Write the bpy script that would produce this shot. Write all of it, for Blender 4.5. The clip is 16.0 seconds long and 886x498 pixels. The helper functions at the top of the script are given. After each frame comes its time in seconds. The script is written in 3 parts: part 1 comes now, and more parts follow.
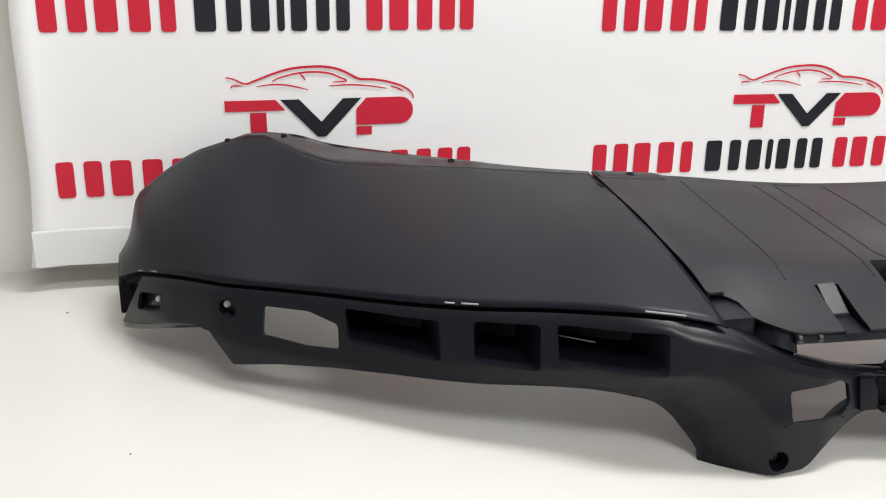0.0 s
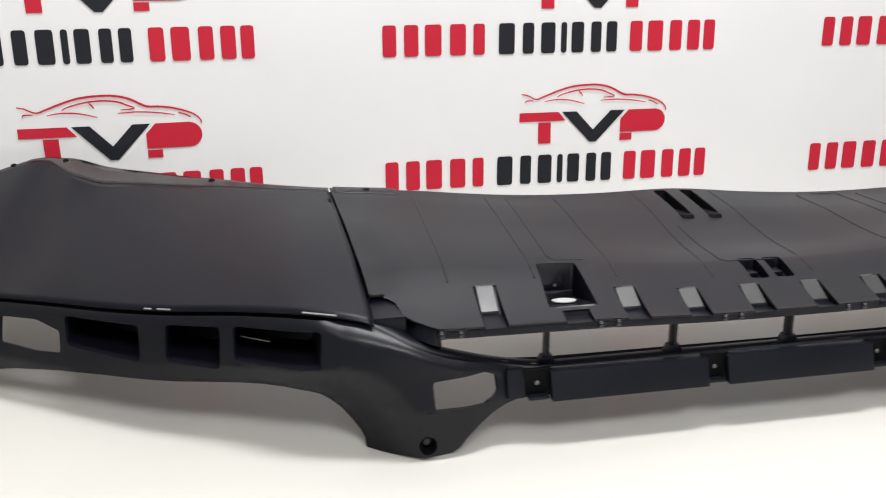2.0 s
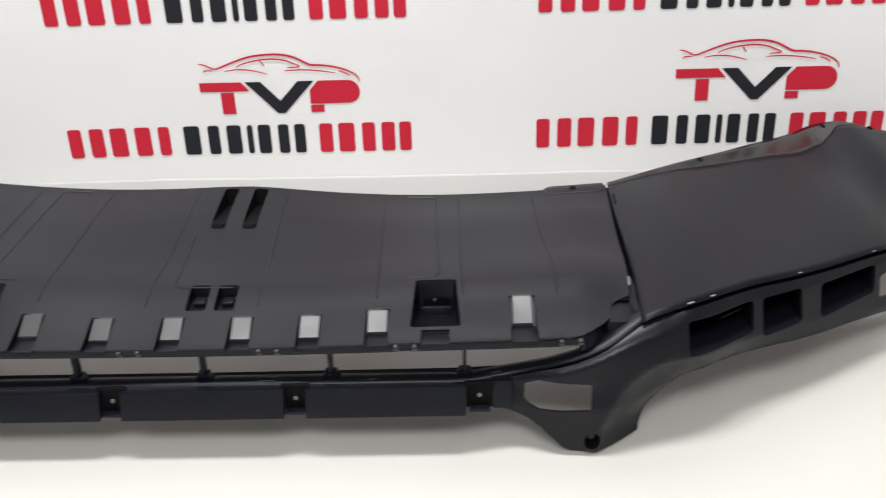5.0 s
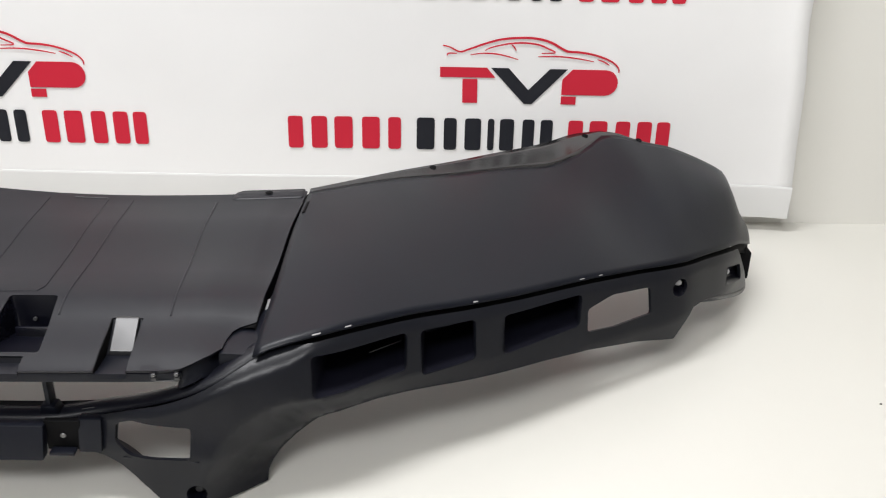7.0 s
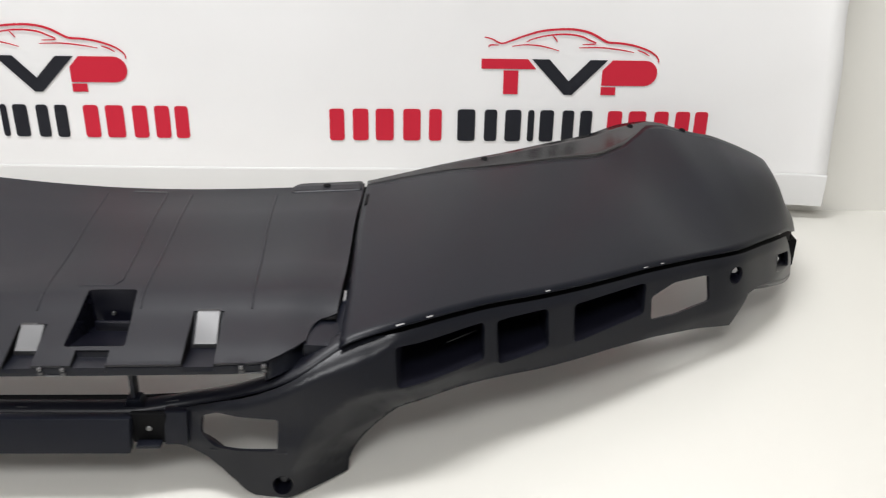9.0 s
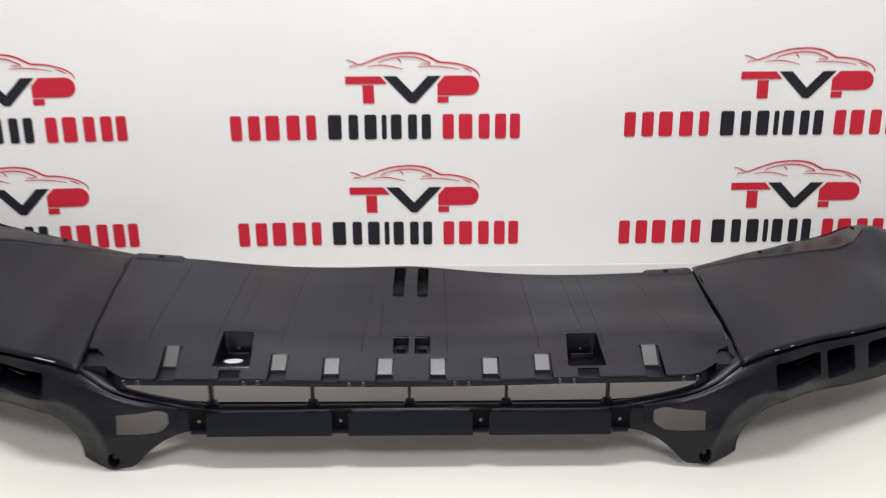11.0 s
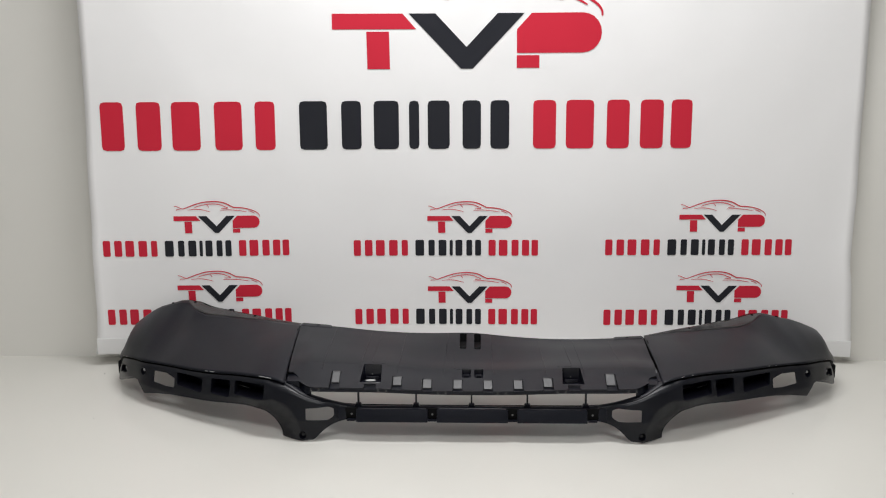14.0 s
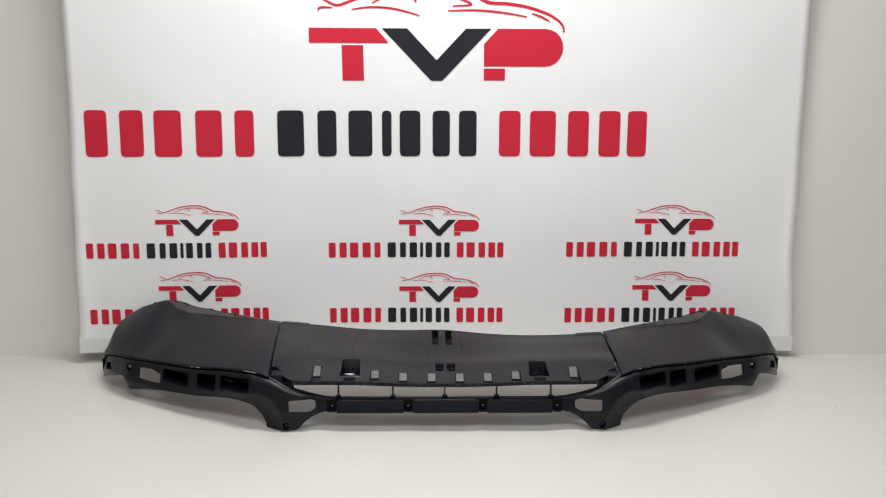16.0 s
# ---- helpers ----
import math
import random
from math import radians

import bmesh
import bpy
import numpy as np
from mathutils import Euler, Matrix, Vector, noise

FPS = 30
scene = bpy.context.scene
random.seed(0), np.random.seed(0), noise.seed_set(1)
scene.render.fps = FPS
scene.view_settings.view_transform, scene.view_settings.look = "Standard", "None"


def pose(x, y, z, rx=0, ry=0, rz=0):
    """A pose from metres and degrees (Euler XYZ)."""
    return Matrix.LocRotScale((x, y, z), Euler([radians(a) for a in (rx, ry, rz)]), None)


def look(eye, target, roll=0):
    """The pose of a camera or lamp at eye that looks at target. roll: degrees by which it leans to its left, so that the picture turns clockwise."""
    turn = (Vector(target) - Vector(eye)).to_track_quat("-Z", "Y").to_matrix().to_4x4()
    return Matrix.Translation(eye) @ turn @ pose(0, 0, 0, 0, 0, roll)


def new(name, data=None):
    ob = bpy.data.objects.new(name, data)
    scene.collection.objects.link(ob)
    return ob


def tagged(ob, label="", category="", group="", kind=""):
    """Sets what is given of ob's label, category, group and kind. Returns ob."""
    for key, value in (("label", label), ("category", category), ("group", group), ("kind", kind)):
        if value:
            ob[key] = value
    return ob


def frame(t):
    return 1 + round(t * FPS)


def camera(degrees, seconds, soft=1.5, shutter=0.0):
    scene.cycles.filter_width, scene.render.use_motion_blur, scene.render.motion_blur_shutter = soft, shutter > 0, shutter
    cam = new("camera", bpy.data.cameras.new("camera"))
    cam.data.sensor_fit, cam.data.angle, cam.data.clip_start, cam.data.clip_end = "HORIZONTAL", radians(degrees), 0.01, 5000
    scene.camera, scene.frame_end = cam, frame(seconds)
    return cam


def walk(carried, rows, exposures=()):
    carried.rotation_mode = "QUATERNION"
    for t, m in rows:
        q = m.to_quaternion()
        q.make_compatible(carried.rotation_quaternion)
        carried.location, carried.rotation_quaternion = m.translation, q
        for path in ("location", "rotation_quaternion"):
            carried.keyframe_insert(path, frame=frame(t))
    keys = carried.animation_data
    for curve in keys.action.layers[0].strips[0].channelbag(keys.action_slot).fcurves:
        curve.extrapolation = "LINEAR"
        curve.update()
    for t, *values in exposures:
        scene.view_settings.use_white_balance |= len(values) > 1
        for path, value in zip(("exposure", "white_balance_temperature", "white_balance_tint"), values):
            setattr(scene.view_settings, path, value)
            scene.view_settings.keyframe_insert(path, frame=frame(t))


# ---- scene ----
cam = camera(51.3, 16.0, soft=1.1, shutter=0.5)
PATH = [
    (0, (0.038, 0.045, 0.367), (0.426, 1.904, -0.261), 0.9),
    (0.5, (0.037, 0.042, 0.365), (0.455, 1.895, -0.262), 0.9),
    (1, (0.07, 0.023, 0.369), (0.544, 1.86, -0.263), 0.3),
    (1.5, (0.171, -0.025, 0.379), (0.638, 1.824, -0.225), -0.4),
    (2, (0.282, -0.082, 0.385), (0.657, 1.792, -0.206), -0.3),
    (2.5, (0.343, -0.109, 0.395), (0.648, 1.782, -0.182), -0.7),
    (3, (0.412, -0.087, 0.401), (0.656, 1.797, -0.224), -1.6),
    (3.5, (0.534, -0.063, 0.444), (0.649, 1.739, -0.416), -0.2),
    (4, (0.675, -0.046, 0.486), (0.726, 1.738, -0.417), -2.8),
    (4.5, (0.85, -0.062, 0.5), (0.836, 1.744, -0.359), -1.5),
    (5, (0.955, -0.068, 0.496), (0.913, 1.744, -0.351), -1.7),
    (5.2, (0.987, -0.054, 0.492), (0.966, 1.762, -0.347), -1.5),
    (7.3, (1.231, 0.051, 0.451), (1.254, 1.866, -0.39), 1.7),
    (7.5, (1.231, 0.051, 0.452), (1.243, 1.86, -0.402), 1.6),
    (8, (1.224, 0.05, 0.453), (1.24, 1.855, -0.409), 1.7),
    (8.5, (1.204, 0.051, 0.453), (1.235, 1.853, -0.415), 1.4),
    (9, (1.153, 0.043, 0.453), (1.221, 1.85, -0.402), 1.3),
    (9.5, (1.084, -0.021, 0.465), (1.159, 1.814, -0.326), 0.7),
    (10, (0.958, -0.116, 0.492), (0.996, 1.74, -0.252), -0.4),
    (10.2, (0.904, -0.151, 0.503), (0.913, 1.714, -0.22), -0.2),
    (12.3, (0.721, -0.715, 0.634), (0.715, 1.223, 0.14), -0.5),
    (12.5, (0.716, -0.77, 0.644), (0.725, 1.164, 0.136), -0.4),
    (13, (0.709, -0.926, 0.665), (0.737, 1.007, 0.153), -0.1),
    (13.5, (0.731, -1.044, 0.684), (0.698, 0.913, 0.274), 0.3),
    (14, (0.737, -1.132, 0.701), (0.668, 0.834, 0.337), -0.3),
    (14.5, (0.7, -1.164, 0.698), (0.702, 0.806, 0.349), 0.0),
    (15, (0.697, -1.2, 0.705), (0.699, 0.764, 0.327), -0.3),
    (15.5, (0.701, -1.248, 0.715), (0.692, 0.722, 0.37), -0.4),
    (16, (0.694, -1.259, 0.721), (0.728, 0.709, 0.364), 0.2),
]
EXPOSURE = [(0, 0.25), (2.0, 0.22), (3.5, 0.15), (5.0, 0.16), (7.3, 0.24), (10.2, 0.15), (12.3, -0.26), (13.5, -0.33), (14.5, -0.43), (15.5, -0.38), (16, -0.33)]
walk(cam, [(t, look(eye, target, roll)) for t, eye, target, roll in PATH], EXPOSURE)
# ---- light: two rows of ceiling lamps ----
world = bpy.data.worlds.new("world")
world.use_nodes = True
world.node_tree.nodes["Background"].inputs[0].default_value = (0.9, 0.95, 1.0, 1)
world.node_tree.nodes["Background"].inputs[1].default_value = 0.05
scene.world = world

XC = 0.731          # middle of the bumper part
WALL_Y = 1.125      # face of the wall behind the banner
CEIL = 2.45


def area_lamp(name, x, y, z, lx, ly, watts, colour):
    data = bpy.data.lights.new(name, "AREA")
    data.shape, data.size, data.size_y, data.energy, data.color = "RECTANGLE", lx, ly, watts, colour
    ob = new(name, data)
    ob.matrix_world = pose(x, y, z)
    return ob


LAMPS = [(0.73, 0.56, 1.78, 1.0, 0.26, 24), (0.73, -1.40, 2.38, 1.4, 0.8, 50)]
for lx, ly, lz, llen, lwid, watts in LAMPS:
    area_lamp("tube_lamp", lx, ly, lz, llen, lwid, watts, (0.985, 0.985, 1.0))


# ---- materials ----
def material(name, base, rough=0.5, metal=0.0, spec=0.5, grain=0.0, grain_scale=400.0, blotch=0.0, blotch_scale=6.0, rough_var=0.0, wave=0.0, wave_scale=3.0):
    m = bpy.data.materials.new(name)
    m.use_nodes = True
    nt = m.node_tree
    b = nt.nodes["Principled BSDF"]
    b.inputs["Base Color"].default_value = (*base, 1)
    b.inputs["Roughness"].default_value = rough
    b.inputs["Metallic"].default_value = metal
    b.inputs["Specular IOR Level"].default_value = spec
    tc = nt.nodes.new("ShaderNodeTexCoord")
    big = nt.nodes.new("ShaderNodeTexNoise")
    big.inputs["Scale"].default_value, big.inputs["Detail"].default_value = blotch_scale, 5
    nt.links.new(tc.outputs["Object"], big.inputs["Vector"])
    if blotch:
        mix = nt.nodes.new("ShaderNodeMix")
        mix.data_type = "RGBA"
        mix.inputs["A"].default_value = (*[c * (1 - blotch) for c in base], 1)
        mix.inputs["B"].default_value = (*[min(1, c * (1 + blotch)) for c in base], 1)
        nt.links.new(big.outputs["Fac"], mix.inputs["Factor"])
        nt.links.new(mix.outputs["Result"], b.inputs["Base Color"])
    if rough_var:
        mr = nt.nodes.new("ShaderNodeMapRange")
        mr.inputs["From Min"].default_value, mr.inputs["From Max"].default_value = 0.3, 0.7
        mr.inputs["To Min"].default_value, mr.inputs["To Max"].default_value = rough - rough_var, rough + rough_var
        nt.links.new(big.outputs["Fac"], mr.inputs["Value"])
        nt.links.new(mr.outputs["Result"], b.inputs["Roughness"])
    last = None
    for strength, scale, dist in ((grain, grain_scale, 0.0006), (wave, wave_scale, 0.02)):
        if strength:
            n = nt.nodes.new("ShaderNodeTexNoise")
            n.inputs["Scale"].default_value, n.inputs["Detail"].default_value = scale, 3
            nt.links.new(tc.outputs["Object"], n.inputs["Vector"])
            bp = nt.nodes.new("ShaderNodeBump")
            bp.inputs["Strength"].default_value, bp.inputs["Distance"].default_value = strength, dist
            nt.links.new(n.outputs["Fac"], bp.inputs["Height"])
            if last:
                nt.links.new(last.outputs["Normal"], bp.inputs["Normal"])
            last = bp
    if last:
        nt.links.new(last.outputs["Normal"], b.inputs["Normal"])
    return m


M_FLOOR = material("white_floor_paint", (0.69, 0.678, 0.628), 0.34, spec=0.6, blotch=0.03, blotch_scale=4, rough_var=0.06, grain=0.05, grain_scale=180)
# darker than the north wall only to weaken bounce from the unseen walls
M_BACK = material("unseen_wall_grey", (0.42, 0.42, 0.42), 0.65, blotch=0.03, blotch_scale=2.5, grain=0.12, grain_scale=120)
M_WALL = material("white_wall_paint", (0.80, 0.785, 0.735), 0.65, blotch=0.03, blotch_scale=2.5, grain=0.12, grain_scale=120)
M_CEIL = material("white_ceiling_paint", (0.78, 0.77, 0.75), 0.8, blotch=0.02, grain=0.1, grain_scale=90)
M_VINYL = material("white_banner_vinyl", (0.90, 0.893, 0.888), 0.5, blotch=0.02, blotch_scale=5, grain=0.04, grain_scale=900, wave=0.3, wave_scale=4)
M_HEM = material("white_bottom_bar", (0.73, 0.727, 0.715), 0.5, blotch=0.02)
M_RED = material("red_print", (0.60, 0.020, 0.045), 0.5, spec=0.25, blotch=0.04, blotch_scale=9, grain=0.04, grain_scale=900)
M_DARK = material("dark_print", (0.016, 0.017, 0.023), 0.5, spec=0.25, blotch=0.08, blotch_scale=9, grain=0.04, grain_scale=900)
M_SKIRT = material("black_skirt_plastic", (0.0060, 0.0066, 0.0098), 0.32, spec=0.27, grain=0.07, grain_scale=1100, blotch=0.15, blotch_scale=7, rough_var=0.04)
M_PLASTIC = material("black_grained_plastic", (0.0048, 0.0057, 0.0100), 0.37, spec=0.25, grain=0.10, grain_scale=1100, blotch=0.15, blotch_scale=7, rough_var=0.04)
M_TRAY = material("black_tray_plastic", (0.0060, 0.0065, 0.0105), 0.38, spec=0.315, grain=0.04, grain_scale=900, blotch=0.15, blotch_scale=6, rough_var=0.05)
M_GLOSS = material("black_smooth_plastic", (0.004, 0.0042, 0.0085), 0.30, spec=0.5, blotch=0.1, blotch_scale=20, rough_var=0.04)
M_DUCT = material("dark_duct_plastic", (0.0058, 0.0060, 0.011), 0.45, spec=0.22, blotch=0.1, blotch_scale=20)
M_BLACK = material("dull_black_rubber", (0.003, 0.003, 0.0035), 0.7, spec=0.12, blotch=0.1)
M_CLIP = material("pale_grey_clip", (0.30, 0.30, 0.30), 0.35, blotch=0.1, blotch_scale=40)
M_WASHER = material("white_nylon", (0.6, 0.6, 0.59), 0.4, blotch=0.03)
M_FLANGE = material("polished_black_edge", (0.009, 0.0085, 0.0095), 0.19, spec=1.0, blotch=0.1, blotch_scale=12, rough_var=0.04)
# tray plastic with a lightened base that carries part of the sheen
M_RAMP = material("sheen_paled_plastic", (0.034, 0.034, 0.036), 0.41, spec=0.7, blotch=0.1, blotch_scale=30, rough_var=0.05)
M_METAL = material("bright_zinc_screw", (0.20, 0.20, 0.20), 0.45, metal=1.0, blotch=0.1, blotch_scale=60)
# glossy black plastic whose base is raised to grey in place of glints
M_LUG = material("glint_grey_plastic", (0.058, 0.058, 0.060), 0.20, spec=1.0, blotch=0.4, blotch_scale=300)
M_PIN = material("pale_grey_push_pin", (0.55, 0.55, 0.55), 0.4, blotch=0.05)
M_LAMP_BODY = material("white_enamel", (0.8, 0.8, 0.8), 0.4, blotch=0.02)


# ---- mesh helpers ----
from mathutils.geometry import delaunay_2d_cdt


def part(name, bm, mat, parent, label="", smooth=True, thick=0.0):
    me = bpy.data.meshes.new(name)
    bm.to_mesh(me)
    bm.free()
    me.materials.append(mat)
    if smooth:
        for p in me.polygons:
            p.use_smooth = True
        me.set_sharp_from_angle(angle=radians(38))
    ob = new(name, me)
    ob.parent = parent
    if thick:
        mod = ob.modifiers.new("thickness", "SOLIDIFY")
        mod.thickness, mod.offset = thick, -1
    if label:
        tagged(ob, label)
    return ob


def setting(name, bm, mat, label, category):
    ob = part(name, bm, mat, None, smooth=False)
    return tagged(ob, label, category, kind="structure")


def box(bm, x0, x1, y0, y1, z0, z1, put=None, bevel=0.0):
    tmp = bmesh.new()
    bmesh.ops.create_cube(tmp, size=1)
    for v in tmp.verts:
        v.co = ((x0 + x1) / 2 + v.co.x * (x1 - x0), (y0 + y1) / 2 + v.co.y * (y1 - y0), (z0 + z1) / 2 + v.co.z * (z1 - z0))
    if bevel:
        bmesh.ops.bevel(tmp, geom=tmp.edges[:], offset=bevel, segments=2, affect="EDGES", profile=0.6)
    made = {v: bm.verts.new(put(*v.co) if put else v.co) for v in tmp.verts}
    for f in tmp.faces:
        bm.faces.new([made[v] for v in f.verts])
    tmp.free()


def spline(pairs):
    """A smooth curve through (x, y) pairs that never overshoots."""
    xs, ys = np.array([p[0] for p in pairs], float), np.array([p[1] for p in pairs], float)
    d = np.diff(ys) / np.diff(xs)
    m = np.zeros(len(xs))
    m[0], m[-1] = d[0], d[-1]
    for i in range(1, len(xs) - 1):
        m[i] = 0 if d[i - 1] * d[i] <= 0 else 2 * d[i - 1] * d[i] / (d[i - 1] + d[i])

    def f(x):
        x = min(max(x, xs[0]), xs[-1])
        i = min(int(np.searchsorted(xs, x, side="right")) - 1, len(xs) - 2)
        h = xs[i + 1] - xs[i]
        t = (x - xs[i]) / h
        return float(ys[i] * (1 + 2 * t) * (1 - t) ** 2 + m[i] * h * t * (1 - t) ** 2 + ys[i + 1] * t * t * (3 - 2 * t) + m[i + 1] * h * t * t * (t - 1))
    return f


def rounded(poly, r, n=4):
    out = []
    for i, p in enumerate(poly):
        p, a, b = Vector(p), Vector(poly[i - 1]), Vector(poly[(i + 1) % len(poly)])
        k = min(r, (a - p).length * 0.45, (b - p).length * 0.45)
        s, e = p + (a - p).normalized() * k, p + (b - p).normalized() * k
        for j in range(n + 1):
            t = j / n
            out.append(tuple(s * (1 - t) ** 2 + p * 2 * t * (1 - t) + e * t * t))
    return out


def ring(cx, cy, r, n=14, ry=None):
    return [(cx + r * math.cos(2 * math.pi * i / n), cy + (ry or r) * math.sin(2 * math.pi * i / n)) for i in range(n)]


def dense(loop, step):
    out = []
    for i, p in enumerate(loop):
        q = loop[(i + 1) % len(loop)]
        n = max(1, math.ceil(math.dist(p, q) / step))
        out += [(p[0] + (q[0] - p[0]) * j / n, p[1] + (q[1] - p[1]) * j / n) for j in range(n)]
    return out


def inside(x, y, loop):
    odd = False
    for i, (ax, ay) in enumerate(loop):
        bx, by = loop[i - 1]
        if (ay > y) != (by > y) and x < (bx - ax) * (y - ay) / (by - ay) + ax:
            odd = not odd
    return odd


def flat_mesh(outer, holes, step, lines=()):
    """A flat outline with holes in small triangles."""
    loops = [dense(l, step) for l in (outer, *holes)]
    pts, edges = [], []
    for l in loops:
        k = len(pts)
        pts += l
        edges += [(k + i, k + (i + 1) % len(l)) for i in range(len(l))]
    for line in lines:
        k = len(pts)
        run = [line[0]]
        for p, q in zip(line, line[1:]):
            n = max(1, math.ceil(math.dist(p, q) / step))
            run += [(p[0] + (q[0] - p[0]) * j / n, p[1] + (q[1] - p[1]) * j / n) for j in range(1, n + 1)]
        pts += run
        edges += [(k + i, k + i + 1) for i in range(len(run) - 1)]
    lo = (min(p[0] for p in outer), min(p[1] for p in outer))
    hi = (max(p[0] for p in outer), max(p[1] for p in outer))
    bounds = np.array(pts)
    for i in range(int((hi[0] - lo[0]) / step) + 1):
        for j in range(int((hi[1] - lo[1]) / step) + 1):
            x, y = lo[0] + (i + 0.5 * (j % 2)) * step, lo[1] + j * step
            if inside(x, y, outer) and not any(inside(x, y, h) for h in holes):
                if np.min((bounds[:, 0] - x) ** 2 + (bounds[:, 1] - y) ** 2) > (0.5 * step) ** 2:
                    pts.append((x, y))
    vs, _, fs, *_ = delaunay_2d_cdt([Vector(p) for p in pts], edges, [], 1, 1e-7)
    keep = []
    for f in fs:
        c = [sum(vs[i][k] for i in f) / 3 for k in (0, 1)]
        if inside(*c, outer) and not any(inside(*c, h) for h in holes):
            keep.append(tuple(f))
    return [(v.x, v.y) for v in vs], keep


def sheet(outer, holes, step, put):
    """A sheet with holes, bent into space by put(a, b)."""
    vs, fs = flat_mesh(outer, holes, step)
    bm = bmesh.new()
    made = [bm.verts.new(put(*v)) for v in vs]
    for f in fs:
        bm.faces.new([made[i] for i in f])
    bmesh.ops.delete(bm, geom=[v for v in bm.verts if not v.link_faces], context="VERTS")
    return bm


def shell(name, outer, holes, step, put, thick, mat, parent, label="", lines=()):
    """A moulded skin of even thickness over put(a, b), shaded by the true slope of the surface."""
    vs, fs = flat_mesh(outer, holes, step, lines)
    e = 0.0006
    normals = []
    for a, b in vs:
        n = (put(a + e, b) - put(a - e, b)).cross(put(a, b + e) - put(a, b - e))
        normals.append(n.normalized())
    n_v = len(vs)
    coords = [put(*v) for v in vs]
    coords += [c - n * thick for c, n in zip(coords, normals)]
    count = {}
    for f in fs:
        for i in range(3):
            k = (f[i], f[(i + 1) % 3])
            count[k] = count.get(k, 0) + 1
    faces, shade = [], []
    for f in fs:
        faces.append(f)
        shade += [normals[i] for i in f]
    for f in fs:
        faces.append(tuple(i + n_v for i in f[::-1]))
        shade += [-normals[i] for i in f[::-1]]
    for (i, j) in count:
        if (j, i) not in count:
            faces.append((j, i, i + n_v, j + n_v))
            d = (coords[j] - coords[i]).cross(normals[i]).normalized()
            shade += [d] * 4
    me = bpy.data.meshes.new(name)
    me.from_pydata(coords, [], faces)
    for p in me.polygons:
        p.use_smooth = True
    me.normals_split_custom_set([tuple(n) for n in shade])
    me.materials.append(mat)
    ob = new(name, me)
    ob.parent = parent
    return tagged(ob, label) if label else ob


def tube(path, radius, put=None, sides=8, flat=1.0):
    """A rod along a path of points; flat squeezes it upright."""
    bm = bmesh.new()
    rows = []
    for i, p in enumerate(path):
        a, b = Vector(path[max(i - 1, 0)]), Vector(path[min(i + 1, len(path) - 1)])
        d = (b - a).normalized()
        side = d.cross(Vector((0, 0, 1))).normalized()
        up = side.cross(d)
        row = []
        for k in range(sides):
            t = 2 * math.pi * k / sides
            q = Vector(p) + side * math.cos(t) * radius + up * math.sin(t) * radius * flat
            row.append(bm.verts.new(put(*q) if put else q))
        rows.append(row)
    for a, b in zip(rows, rows[1:]):
        for k in range(sides):
            bm.faces.new((a[k], a[(k + 1) % sides], b[(k + 1) % sides], b[k]))
    bm.faces.new(rows[0][::-1])
    bm.faces.new(rows[-1])
    bmesh.ops.recalc_face_normals(bm, faces=bm.faces[:])
    return bm


def disc(bm, c, normal, r, h, put=None, n=14):
    """A low round head with a chamfered rim."""
    q = Vector(normal).to_track_quat("Z", "Y")
    rows = []
    for rr, hh in ((r, 0), (r, h * 0.6), (r * 0.75, h)):
        row = []
        for k in range(n):
            p = Vector(c) + q @ Vector((rr * math.cos(2 * math.pi * k / n), rr * math.sin(2 * math.pi * k / n), hh))
            row.append(bm.verts.new(put(*p) if put else p))
        rows.append(row)
    for a, b in zip(rows, rows[1:]):
        for k in range(n):
            bm.faces.new((a[k], a[(k + 1) % n], b[(k + 1) % n], b[k]))
    bm.faces.new(rows[-1])


# ---- the room ----
RX0, RX1, RY0 = -1.9, 3.3, -2.8
bm = bmesh.new(); box(bm, RX0 - 0.1, RX1 + 0.1, RY0 - 0.1, WALL_Y + 0.1, -0.1, 0.0)
setting("floor", bm, M_FLOOR, "smooth white painted floor, slightly glossy", "floor")
bm = bmesh.new(); box(bm, RX0 - 0.1, RX1 + 0.1, WALL_Y, WALL_Y + 0.1, 0.0, CEIL)
setting("wall_north", bm, M_WALL, "plain off-white painted wall behind the banner", "wall")
# three unseen walls close the room, grey to hold back reflected light
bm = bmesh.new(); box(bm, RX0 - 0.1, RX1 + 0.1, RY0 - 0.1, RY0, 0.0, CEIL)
setting("wall_south", bm, M_BACK, "plain unseen wall, greyed to cut bounce light", "wall")
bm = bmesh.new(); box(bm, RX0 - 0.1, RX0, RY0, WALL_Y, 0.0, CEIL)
setting("wall_west", bm, M_BACK, "plain unseen wall, greyed to cut bounce light", "wall")
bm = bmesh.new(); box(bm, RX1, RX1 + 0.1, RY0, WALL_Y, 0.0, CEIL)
setting("wall_east", bm, M_BACK, "plain unseen wall, greyed to cut bounce light", "wall")
bm = bmesh.new(); box(bm, RX0 - 0.1, RX1 + 0.1, RY0 - 0.1, WALL_Y + 0.1, CEIL, CEIL + 0.1)
setting("ceiling", bm, M_CEIL, "plain white ceiling", "ceiling")

